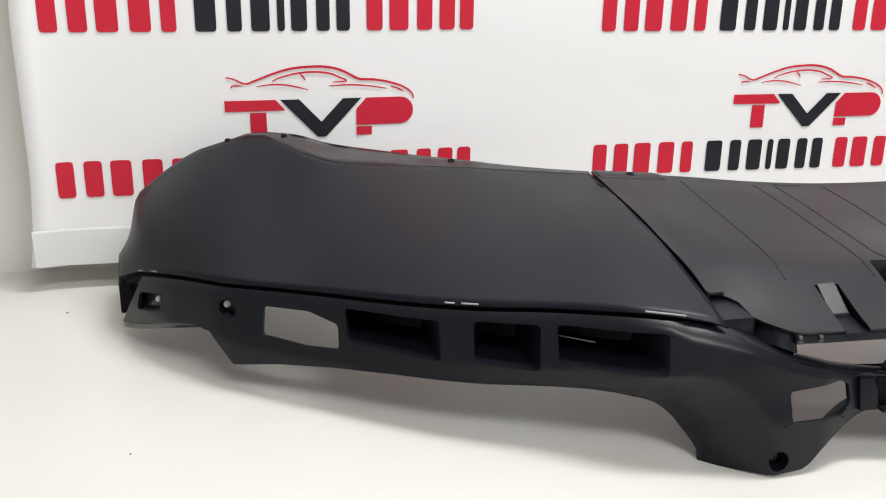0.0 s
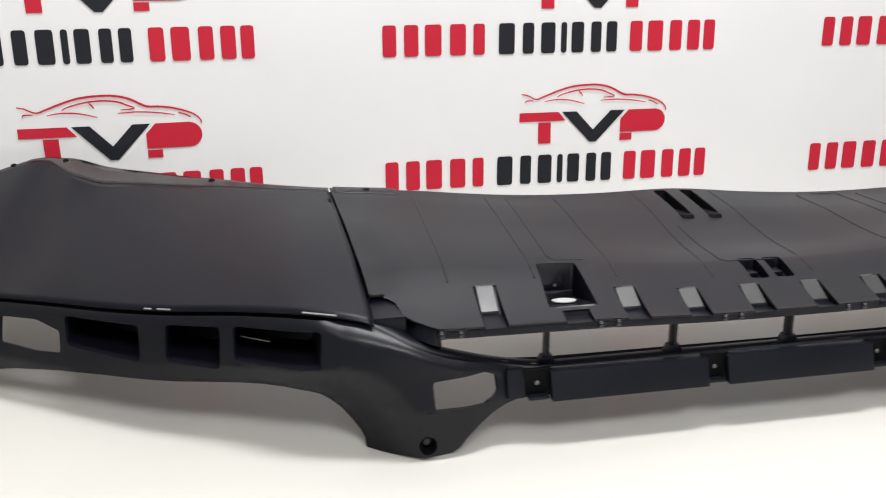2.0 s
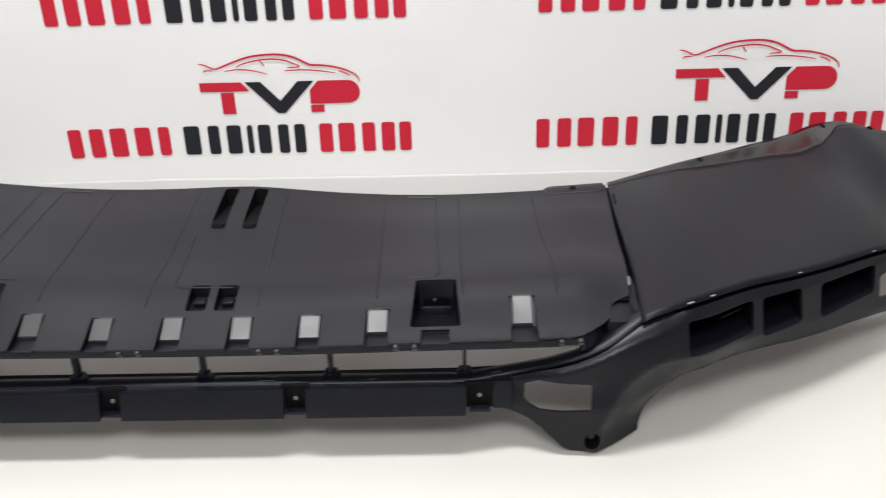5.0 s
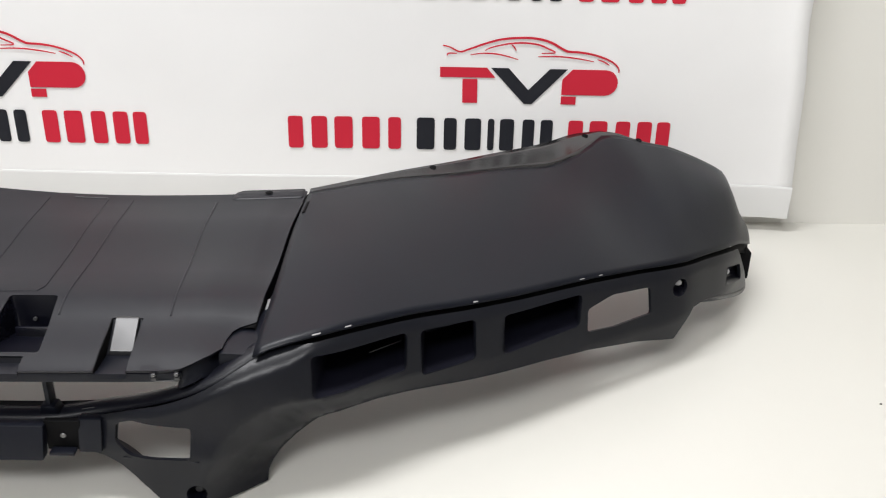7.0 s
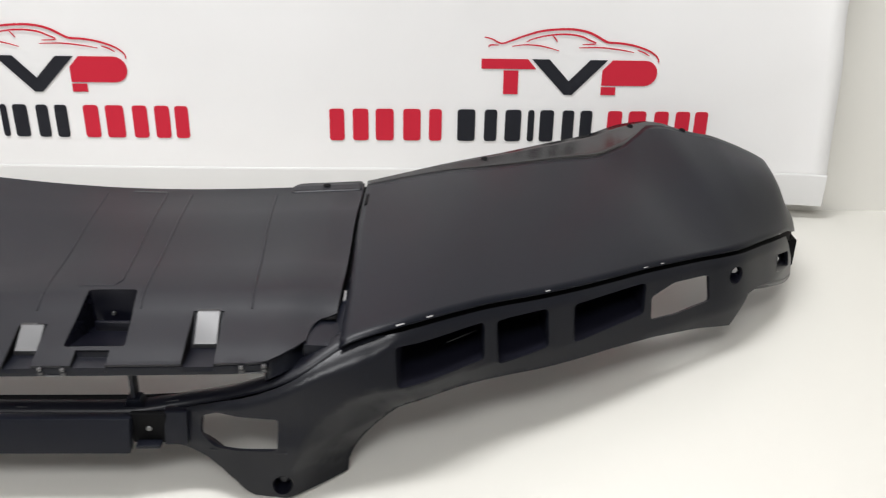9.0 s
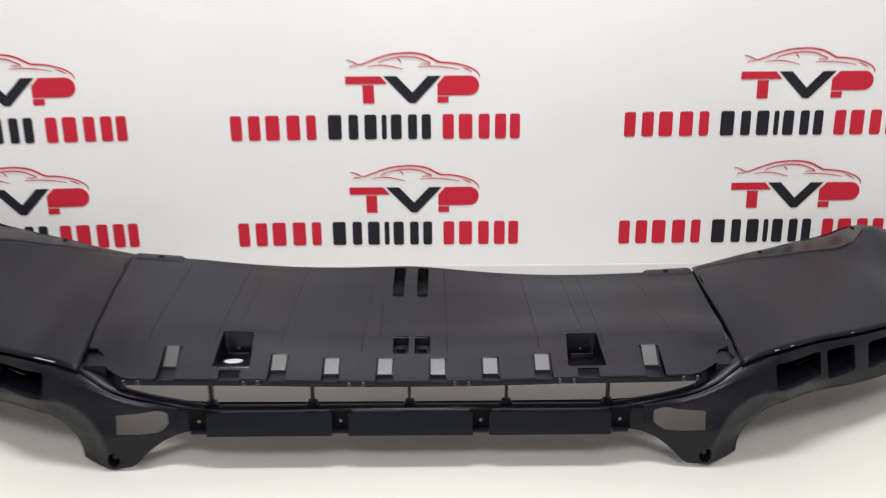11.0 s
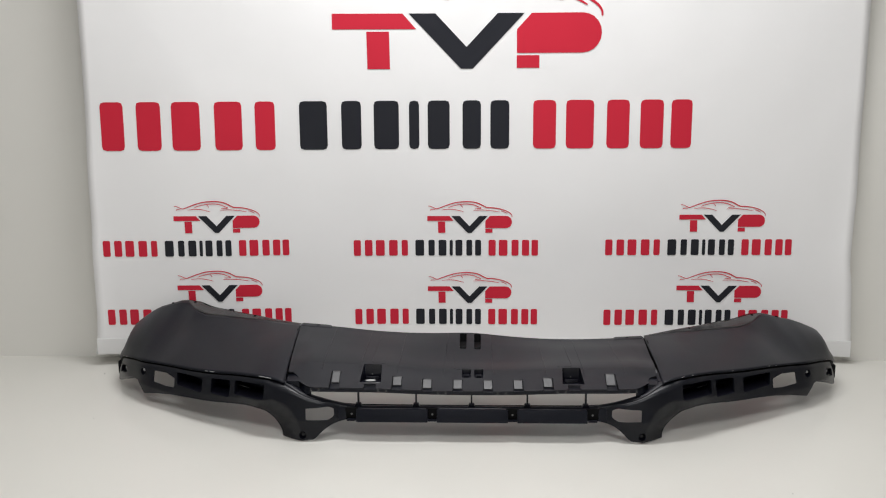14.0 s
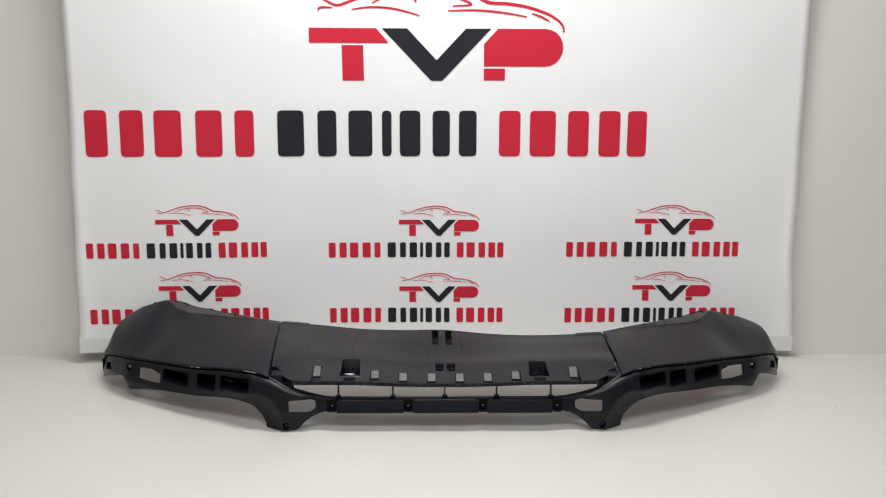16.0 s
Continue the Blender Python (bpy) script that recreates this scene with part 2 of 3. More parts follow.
for lx, ly, lz, llen, lwid, watts in LAMPS:
    lamp = tagged(new("ceiling_light"), "white enamelled ceiling light hung on two thin rods", "ceiling light", group="ceiling lights")
    lamp.matrix_world = pose(lx, ly, lz + 0.012)
    bm = bmesh.new(); box(bm, -llen / 2 - 0.03, llen / 2 + 0.03, -lwid / 2 - 0.02, lwid / 2 + 0.02, 0.0, 0.045, bevel=0.006)
    part("housing", bm, M_LAMP_BODY, lamp)
    for s in (-1, 1):
        part("rod", tube([(s * llen * 0.35, 0.0005 * k, 0.044 + (CEIL - lz - 0.056) * k / 2) for k in range(3)], 0.003), M_LAMP_BODY, lamp)

# a few crumbs of dark grit on the floor
bm = bmesh.new()
for gx, gy, gr in ((-0.065, 0.687, 0.0007), (-0.160, 0.985, 0.0009), (0.30, 0.30, 0.0008), (1.62, 0.72, 0.0009), (1.28, 0.36, 0.0007)):
    tmp = bmesh.new()
    bmesh.ops.create_icosphere(tmp, subdivisions=1, radius=gr)
    made = {v: bm.verts.new((gx + v.co.x * 1.4, gy + v.co.y, gr * 0.6 + v.co.z * 0.6)) for v in tmp.verts}
    for f in tmp.faces:
        bm.faces.new([made[v] for v in f.verts])
    tmp.free()
tagged(part("floor_grit", bm, M_BLACK, None), "few crumbs of dark grit on the floor", "grit", kind="stuff")

# ---- the banner ----
banner = tagged(new("banner"), "white vinyl banner printed with rows of red and black marks", "banner")
banner.matrix_world = pose(0, 0, 0)
LEFT = spline([(0, -0.203), (0.04, -0.197), (0.12, -0.1925), (0.25, -0.193), (0.33, -0.1905), (0.45, -0.192), (0.62, -0.1885), (0.9, -0.188), (2.0, -0.186)])
RIGHT = spline([(0, 1.664), (0.1, 1.657), (0.17, 1.6535), (0.24, 1.6465), (0.31, 1.6485), (0.42, 1.6525), (0.55, 1.6515), (0.68, 1.6535), (0.9, 1.651), (2.0, 1.655)])
STAND = spline([(-0.25, 1.047), (0, 1.0585), (0.3, 1.078), (0.6, 1.093), (1.2, 1.0985), (1.7, 1.0985)])    # it swings out from the wall at its west side
HEM = spline([(-0.21, 0.031), (0.7, 0.024), (1.67, 0.020)])


def hang(x, z, proud=0.0):
    """The gently buckled face of the banner."""
    w = 0.0022 * math.sin(2.1 * x + 3.4 * z) + 0.0014 * math.sin(7.3 * x - 2.2 * z + 1.0) + 0.0010 * math.sin(5.1 * z + 9.0 * x)
    w += 0.005 * noise.noise((x * 2.2, z * 1.6, 3.1)) * min(1, z / 0.2)
    w += 0.0012 * noise.noise((x * 8.0, z * 6.5, 7.7)) + 0.0010 * noise.noise((x * 5.0 + z * 4.0, z * 1.5, 1.3))
    edge = min(x - LEFT(z), RIGHT(z) - x)
    w += 0.008 * max(0, 1 - edge / 0.05) ** 2 * (0.5 + 0.5 * math.sin(6 * z + 0.5))
    return Vector((x, STAND(x) - w - proud, z))


def across(i, n, z):
    return LEFT(z) + (RIGHT(z) - LEFT(z)) * i / n


bm = bmesh.new()
NX, NZ = 110, 90
grid = []
for j in range(NZ + 1):
    grid.append([])
    for i in range(NX + 1):
        z = 2.0 * j / NZ
        x = across(i, NX, z)
        grid[-1].append(bm.verts.new(hang(x, HEM(x) * (1 - j / NZ) + z)))
for j in range(NZ):
    for i in range(NX):
        bm.faces.new((grid[j][i], grid[j][i + 1], grid[j + 1][i + 1], grid[j + 1][i]))
part("sheet", bm, M_VINYL, banner, "white matt vinyl sheet", thick=0.0008)

# the welded hem along the bottom: a doubled strip with a soft fold
bm = bmesh.new()
rows = []
for i in range(61):
    x = across(i, 60, 0.03)
    base = HEM(x)
    rows.append([bm.verts.new(hang(x, base + h, d)) for h, d in ((-.0005, .0002), (-.0010, .0008), (.003, .0013), (.020, .0013), (.037, .0012), (.0400, .0008), (.0406, .0002))])
for r0, r1 in zip(rows, rows[1:]):
    for k in range(6):
        bm.faces.new((r0[k], r1[k], r1[k + 1], r0[k + 1]))
bmesh.ops.recalc_face_normals(bm, faces=bm.faces[:])
part("bottom_hem", bm, M_HEM, banner, "white doubled hem along the bottom")

# the printed marks: plain blocks, one for each sign of the lines, in their sizes
SIGNS = [(140, 192, 0), (200, 255, 0), (258, 322, 0), (330, 392, 0), (400, 445, 0), (472, 535, 1), (545, 590, 1), (598, 655, 1), (665, 682, 1), (690, 740, 1), (750, 792, 1), (797, 840, 1),
         (868, 920, 0), (922, 985, 0), (992, 1043, 0), (1048, 1100, 0), (1100, 1147, 0)]


def printed(loops, step, mat, name, parent, proud=0.0011):
    bm = bmesh.new()
    for loop in loops:
        one = sheet(loop, [], step, lambda a, b: hang(a, b, proud))
        me = bpy.data.meshes.new("tmp")
        one.to_mesh(me); one.free()
        bm.from_mesh(me)
        bpy.data.meshes.remove(me)
    return part(name, bm, mat, parent)


def line_of_blocks(x0, ztop, width, height):
    k = width / 1007.0
    for a, b, dark in SIGNS:
        pad = 0.0 if b - a < 20 else 0.13 * (b - a)
        xa, xb = x0 + (a - 140 + pad) * k, x0 + (b - 140 - pad) * k
        printed([rounded([(xa, ztop - height), (xb, ztop - height), (xb, ztop), (xa, ztop)], 0.09 * height, 2)], 0.02, M_DARK if dark else M_RED, "dark_block" if dark else "red_block", banner)


def stroke(points, w0, w1=None):
    """An outline of a tapering pen stroke."""
    w1 = w0 if w1 is None else w1
    n = len(points)
    left, right = [], []
    for i, p in enumerate(points):
        a, b = Vector(points[max(i - 1, 0)]), Vector(points[min(i + 1, n - 1)])
        d = (b - a).normalized()
        t = i / (n - 1)
        w = (w0 + (w1 - w0) * t) * (0.35 + 0.65 * math.sin(math.pi * min(1, max(0.0, 0.08 + 0.84 * t))))
        s = Vector((-d.y, d.x)) * w / 2
        left.append(tuple(Vector(p) + s)); right.append(tuple(Vector(p) - s))
    return right + left[::-1]


def smooth_path(pts, n=5):
    """Points along a flowing curve through pts."""
    out = []
    P = [Vector(p) for p in pts]
    for i in range(len(P) - 1):
        a, b, c, d = P[max(i - 1, 0)], P[i], P[i + 1], P[min(i + 2, len(P) - 1)]
        for j in range(n):
            t = j / n
            out.append(tuple(0.5 * ((2 * b) + (c - a) * t + (2 * a - 5 * b + 4 * c - d) * t * t + (3 * b - a - 3 * c + d) * t ** 3)))
    return out + [tuple(P[-1])]


ROOF = [(402, 137), (415, 140), (433, 148), (450, 143), (480, 132), (510, 124), (545, 121), (570, 122), (595, 128), (620, 141), (630, 144), (650, 145), (675, 149), (700, 157), (714, 165), (721, 173), (722, 180)]
GLASS = [(478, 145), (490, 139), (520, 132), (550, 130), (575, 133), (590, 139), (604, 146), (580, 148)]
SWEEPS = [[(525, 133), (530, 138), (534, 144)], [(452, 153), (475, 150), (500, 151), (520, 155), (538, 160)], [(574, 154), (610, 153), (645, 156), (675, 161)],
          [(410, 155), (413, 151), (428, 151)], [(681, 157), (693, 161), (704, 167)]]


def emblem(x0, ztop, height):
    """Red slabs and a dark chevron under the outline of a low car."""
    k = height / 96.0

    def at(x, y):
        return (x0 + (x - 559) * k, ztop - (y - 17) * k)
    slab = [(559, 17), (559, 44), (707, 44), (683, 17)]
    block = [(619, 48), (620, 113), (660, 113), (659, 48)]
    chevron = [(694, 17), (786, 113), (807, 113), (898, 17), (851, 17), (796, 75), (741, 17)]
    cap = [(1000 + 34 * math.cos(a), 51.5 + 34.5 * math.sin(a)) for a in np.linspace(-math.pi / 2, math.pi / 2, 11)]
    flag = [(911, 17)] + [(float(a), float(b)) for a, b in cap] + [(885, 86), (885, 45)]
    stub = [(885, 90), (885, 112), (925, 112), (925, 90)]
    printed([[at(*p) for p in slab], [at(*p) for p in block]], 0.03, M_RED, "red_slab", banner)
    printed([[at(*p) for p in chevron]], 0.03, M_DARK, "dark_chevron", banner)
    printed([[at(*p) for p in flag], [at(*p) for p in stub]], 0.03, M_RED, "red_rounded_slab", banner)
    c = 1.5 * k * (475 / 486)

    def car(x, y):
        return (x0 + (x - 398) * c, ztop - (y - 176) * c)
    outline_part = printed([[car(*p) for p in stroke(smooth_path(ROOF), 4.2)]], 0.05, M_RED, "car_outline", banner)
    printed([[car(*p) for p in stroke(smooth_path(GLASS), 3.2)]], 0.05, M_RED, "window_line", outline_part, 0.0014)
    for sweep in SWEEPS:
        printed([[car(*p) for p in stroke(smooth_path(sweep), 2.6)]], 0.05, M_RED, "body_line", outline_part, 0.0014)


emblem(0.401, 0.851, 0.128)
line_of_blocks(-0.163, 0.649, 1.424, 0.115)
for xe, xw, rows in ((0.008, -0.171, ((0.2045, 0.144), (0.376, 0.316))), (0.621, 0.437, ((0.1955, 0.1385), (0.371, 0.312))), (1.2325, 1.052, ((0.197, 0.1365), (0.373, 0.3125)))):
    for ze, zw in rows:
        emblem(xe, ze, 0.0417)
        line_of_blocks(xw, zw, 0.457, 0.0390)

# ---- the bumper part ----
bumper = tagged(new("front_bumper_valance"), "black moulded plastic lower front bumper with undertray on white floor", "bumper part")
bumper.matrix_world = pose(XC, 0, 0)

FRONT = spline([(0, .600), (.22, .600), (.26, .592), (.30, .580), (.33, .578), (.38, .583), (.415, .593), (.478, .632), (.532, .660), (.627, .720), (.696, .763), (.724, .785), (.753, .812), (.79, .850), (.832, .910), (.85, .944)])
TOP = spline([(0, .061), (.22, .062), (.26, .065), (.295, .073), (.315, .079), (.337, .088), (.363, .101), (.38, .107), (.40, .110), (.42, .111), (.473, .106), (.531, .100), (.592, .094), (.657, .089), (.693, .086), (.727, .083), (.78, .0755), (.817, .0655), (.838, .053), (.85, .045)])
LOWER = [(0, .037), (.245, .036), (.262, .033), (.275, .029), (.287, .023), (.297, .0160), (.305, .0080), (.311, .0048), (.325, .0038), (.345, .0026), (.3762, .0005), (.3772, .009), (.3805, .0145), (.387, .0220), (.394, .0302), (.404, .0390), (.411, .0438), (.419, .0475), (.430, .0510), (.440, .0528), (.454, .0535), (.502, .0502), (.553, .0462), (.594, .0432), (.637, .0385), (.682, .0315), (.723, .0232), (.743, .0445), (.752, .045), (.841, .0155)]
low = spline([(p[0], p[1]) for p in LOWER])


# the flared facet behind the foot: its edge with the depth there, and its crease
EDGE = [(p[0], p[1]) for p in LOWER if .374 < p[0] < .60]
FLARE = spline([(.374, .024), (.3772, .032), (.3805, .0352), (.387, .0385), (.394, .038), (.404, .035), (.419, .026), (.430, .019), (.454, .012), (.502, .006), (.553, .002), (.60, 0)])
CREASE = [(.334, 0), (.3346, .022), (.3405, .042), (.350, .0555), (.3625, .0655), (.377, .0732), (.394, .0765), (.411, .074), (.44, .0715), (.60, .056)]


def nearest(u, z, line):
    q, best = Vector((u, z)), (9, u)
    for a, b in zip(line, line[1:]):
        a, b = Vector(a), Vector(b)
        t = min(1, max(0, (q - a).dot(b - a) / (b - a).length_squared))
        p = a + (b - a) * t
        best = min(best, ((q - p).length, p.x))
    return best


def smoothstep(a, b, x):
    t = min(1, max(0, (x - a) / (b - a)))
    return t * t * (3 - 2 * t)


def settle(x, y, z):
    """The slight yaw and twist with which the moulding stands."""
    u = abs(x)
    y += 0.04 * max(min(u, .70) - 0.3, 0) - 0.007 * smoothstep(.68, .74, u) - 0.009 * smoothstep(.76, .85, u)
    y += 0.009 * (1 - smoothstep(.24, .46, u)) * (1 - smoothstep(.050, .094, z))
    z += 0.005 * smoothstep(0, .045, z) + (0.0045 if x > 0 else -0.0035) * smoothstep(.26, .54, u) * (1 - smoothstep(.58, .84, u))
    x -= 0.004 * smoothstep(.30, .52, u) * (1 - smoothstep(.58, .80, u))
    if x > 0:
        x += 0.0042 * smoothstep(.24, .29, u) * (1 - smoothstep(.46, .56, u)) * (1 - smoothstep(.66, .80, y)) * smoothstep(.018, .045, z)
    x *= 1 - (0.004 * smoothstep(.55, .69, u) + 0.011 * smoothstep(.73, .85, u)) / max(u, .1)
    return Vector((x, y, z))


def twist(x, y):
    return -0.042 * min(0.4, max(-0.4, x)) * smoothstep(0.64, 0.85, y)


def face_y(u, z):
    y = FRONT(u) + 0.35 * (max(z, 0.04) - 0.08)
    d = TOP(u) - z
    shoulder = smoothstep(.335, .380, u) * (1 - smoothstep(.390, .412, u))
    y += (0.004 + 0.0056 * shoulder) * max(0, 1 - d / (0.007 + 0.006 * shoulder)) ** 2
    if .334 < u < .60 and z < float(np.interp(u, [p[0] for p in CREASE], [p[1] for p in CREASE])):
        de, ue = nearest(u, z, EDGE)
        dc, _ = nearest(u, z, CREASE)
        y += FLARE(ue) * (dc / (dc + de + 1e-9)) ** 1.12
    return y


def on_face(x, z, back=0.0):
    return settle(x, face_y(abs(x), z) + back, z)


def both(poly):
    """A shape on the right half and its mirror."""
    return [[(p[0], p[1]) for p in poly], [(-p[0], p[1]) for p in poly[::-1]]]


WINDOWS = [[(.477, .0988), (.4085, .1032), (.4105, .0742), (.477, .072)], [(.533, .0938), (.4875, .0968), (.4895, .0635), (.534, .065)], [(.628, .0858), (.557, .0895), (.557, .060), (.626, .061)]]
HEX = rounded([(.695, .075), (.658, .078), (.634, .072), (.634, .0535), (.661, .0510), (.697, .0525)], .003)
QUAD = rounded([(.3255, .0615), (.282, .063), (.271, .058), (.270, .045), (.280, .0375), (.3245, .0395)], .003)
END = rounded([(.817, .053), (.793, .061), (.791, .045), (.821, .036)], .003)
BOLT = ring(.726, .067, .0075)
FOOT_BOLT = ring(.331, .013, .0072)
pockets = []
for w in WINDOWS:
    pockets += both(rounded(w, .004))
recesses = both(END) + both(BOLT) + both(FOOT_BOLT)
through_holes = both(HEX) + both(QUAD)

n_top = 120
upper = []
for i in range(n_top + 1):
    x = .814 - 1.628 * i / n_top
    upper.append((x, TOP(abs(x)) - .007 * (1 - smoothstep(.235, .29, abs(x)))))
outline = [(-p[0], p[1]) for p in LOWER[::-1]][:-1] + LOWER + upper
shell("valance", outline, pockets + recesses + through_holes, 0.0036, on_face, .003, M_SKIRT, bumper, "grained black front skirt with two feet",
      [[(s * p[0], max(p[1], .006)) for p in CREASE[:-3]] for s in (-1, 1)] + [[(s * u, TOP(u) - .0070 - .0060 * smoothstep(.335, .380, u) * (1 - smoothstep(.390, .412, u)) - d) for u in np.linspace(.30, .43, 34)] for s in (-1, 1) for d in (-.0012, .0010)])


def pocket(loop, depth, shrink, name, mat, sink=(0, 0)):
    bm = bmesh.new()
    c = Vector((sum(p[0] for p in loop) / len(loop), sum(p[1] for p in loop) / len(loop)))
    rows = []
    for t in (0.0, 0.08, 1.0):
        k = 1.012 if t == 0 else 0.985 - shrink * t
        row = []
        for p in loop:
            q = c + (Vector(p) - c) * k
            v = on_face(q.x, q.y, -0.0003 if t == 0 else depth * t)
            row.append(bm.verts.new(v))
        rows.append(row)
    n = len(loop)
    for a, b in zip(rows, rows[1:]):
        for k in range(n):
            bm.faces.new((a[k], b[k], b[(k + 1) % n], a[(k + 1) % n]))
    bm.faces.new(rows[-1])
    bmesh.ops.recalc_face_normals(bm, faces=bm.faces[:])
    return part(name, bm, mat, bumper)


for loop in pockets:
    pocket(dense(loop, 0.006), 0.06, 0.08, "duct_pocket", M_DUCT)
# rib in each pocket, its lit edge painted in, stronger on the left
for s in (-1, 1):
    path = [(s * (.448 + .024 * k / 5), face_y(.46, .084) + .014 + .014 * k / 5, .0835 + .0015 * k / 5) for k in range(6)]
    part("pocket_rib", tube(path, .0005, settle, 6), M_CLIP if s < 0 else M_RAMP, bumper, "thin rib inside the pocket, paled as a lit edge")
recess_parts = [pocket(dense(loop, 0.004), 0.012, 0.2, "bolt_recess", M_GLOSS) for loop in recesses]
for s in (-1, 1):
    mine = recess_parts[0 if s > 0 else 1::2]
    for u, z, r, holder in ((.726, .068, .0032, mine[1]), (.796, .052, .0032, mine[0])):
        bm = bmesh.new()
        disc(bm, (s * u, face_y(u, z) + 0.0095, z), (0, -1, 0), r, 0.0015, settle)
        part("push_pin", bm, M_PIN, holder, "pale grey pin head")
    bm = bmesh.new()
    disc(bm, (s * .331, face_y(.331, .013) + 0.0095, .013), (0, -1, 0), .0035, 0.002, settle)
    part("foot_plug", bm, M_GLOSS, mine[2])

# the dark joint along the top edge of the skirt
bm = bmesh.new()
rows = []
for i in range(161):
    x = -.845 + 1.69 * i / 160
    u = abs(x)
    y0, z0 = face_y(u, TOP(u)), TOP(u)
    open_z = .001 + .0068 * smoothstep(.27, .33, u)
    rise = smoothstep(.365, .395, u)
    mid = 1 - smoothstep(.235, .262, u)
    if u < .30:
        y0 = min(y0, .592 - .004 * smoothstep(.24, .3, u))
    rows.append([bm.verts.new(settle(x, y0 + a, z0 + b)) for a, b in ((.0025 - .0150 * mid, -.006 - .004 * mid), (.0075, -.009 + .005 * rise), (.0110 - .0005 * (1 - rise), -.008 + (open_z * .5 + .007) * rise), (.0115 + .001 * (1 - rise), -.003 + (open_z + .001) * rise))])
for r0, r1 in zip(rows, rows[1:]):
    for k in range(3):
        bm.faces.new((r0[k], r1[k], r1[k + 1], r0[k + 1]))
part("sealing_strip", bm, M_BLACK, bumper, "dull black rubber strip in the joint", thick=.001)


def rail_at(x):
    u = abs(x)
    k = smoothstep(.215, .305, u)
    return (float(x), .5945 + (face_y(u, TOP(u)) + .0150 - .5945) * k, .0545 + (TOP(u) - .0020 - .0545) * k)


part("lower_rail", tube([rail_at(x) for x in np.linspace(-.372, .372, 90)], 0.0090, settle, 16, 0.5), M_TRAY, bumper)

# thin pale rods along the top of the rail stand in for glints
for x0, x1 in ((-.262, -.257), (-.238, -.233), (.046, .060), (.141, .148), (.246, .254)):
    run = [rail_at(x0 + (x1 - x0) * k / 5) for k in range(6)]
    part("rail_glint", tube([(x, y - .0042, z + .0037) for x, y, z in run], .0005, settle, 6), M_LUG, bumper, "pale rod for a glint on the rail")

# cover strips and screws across the middle
for x0, x1 in ((-.226, -.086), (-.068, .071), (.089, .225)):
    bm = bmesh.new()
    box(bm, x0, x1, -.0045, .0045, .0355, .0585, lambda x, y, z: settle(x, y + .5745 + .38 * (z - .047), z), bevel=0.0012)
    part("cover_strip", bm, M_PLASTIC, bumper, "matt black cover strip")
for x in (-.236, -.077, .080, .236):
    bm = bmesh.new()
    box(bm, x - .0125, x + .0125, .5790, .5840, .0355, .060, settle, bevel=0.001)
    plate = part("screw_plate", bm, M_BLACK, bumper)
    bm = bmesh.new()
    box(bm, x - .0088, x + .0088, .5710, .5788, .0358, .0382, settle, bevel=.0008)
    part("plate_ledge", bm, M_PLASTIC, plate)
    bm = bmesh.new()
    disc(bm, (x, .5790, .0475), (0, -1, 0), .0021, .0012, settle)
    part("screw", bm, M_METAL, plate, "bright metal screw head")
for s in (-1, 1):
    bm = bmesh.new()
    box(bm, s * .2545 - .0075, s * .2545 + .0075, .5770, .5860, .037, .0605, lambda x, y, z: settle(x, y + .3 * (z - .047), z), bevel=0.0012)
    part("strip_end", bm, M_PLASTIC, bumper)

# ---- undertray ----
PROFILE = spline([(.580, .0998), (.600, .1058), (.620, .1117), (.640, .1173), (.652, .1197), (.670, .1208), (.75, .1222), (.82, .1245), (.87, .130)])


def bow(u):
    return 0.016 - 0.0105 * smoothstep(.04, .20, u) + 0.050 * u * u


def dip(x):
    """The shallow valley along the middle of the tray."""
    return -0.0076 * (1 - smoothstep(.04, .20, abs(x)))


def tray_z(x, y):
    u = abs(x)
    z = PROFILE(y - bow(u)) + 0.011 * (u / .37) ** 2 * smoothstep(.56, .70, y)
    z += 0.005 * math.exp(-(x / .075) ** 2) * smoothstep(.74, .85, y) - 0.003 * math.exp(-((u - .2) / .09) ** 2) * smoothstep(.76, .86, y)
    z += dip(x) * (1 - smoothstep(.70, .80, y))
    z -= (0.0045 if x > 0 else 0.0012) * smoothstep(.318, .366, u) * (1 - smoothstep(.66, .80, y)) * smoothstep(.59, .62, y)
    z -= 0.001 * smoothstep(.348, .366, u) * smoothstep(.64, .70, y) * (1 - smoothstep(.80, .85, y))
    z += 0.005 * smoothstep(.68, .85, y) + 0.003 * smoothstep(.60, .66, y) - (0.018 * smoothstep(.60, .64, y) if x > 0 else 0.009 * smoothstep(.58, .70, y)) * x * (1 - smoothstep(.70, .80, y))
    z -= 0.0016 * smoothstep(.28, .37, -x) * smoothstep(.70, .84, y)
    z -= 0.0040 * smoothstep(.325, .369, -x) * smoothstep(.625, .665, y) * (1 - smoothstep(.685, .765, y))
    return z + twist(x, y)


def on_tray(x, y, up=0.0):
    return settle(x, y, tray_z(x, y) + up)


RAMPS = [(-.2705, .634), (-.1475, .6265), (-.0882, .6275), (-.0278, .6295), (.0322, .6295), (.0918, .6280), (.1505, .6270), (.2715, .638)]
RW, FW = .0102, .0088     # half widths of a ramp's cut and of its face


def ramp_front(x):
    return .5800 + bow(abs(x))


CUTS = sorted([(x, yt, RW) for x, yt in RAMPS] + [(-.2, .6005, .012), (.2, .6005, .012)])
edge = []
last_x = -.305
for x, yt, hw in CUTS:
    edge += [(last_x + (x - hw - last_x) * k / 6, ramp_front(last_x + (x - hw - last_x) * k / 6)) for k in range(1, 6)]
    edge += [(x - hw, ramp_front(x - hw)), (x - hw, yt), (x + hw, yt), (x + hw, ramp_front(x + hw))]
    last_x = x + hw
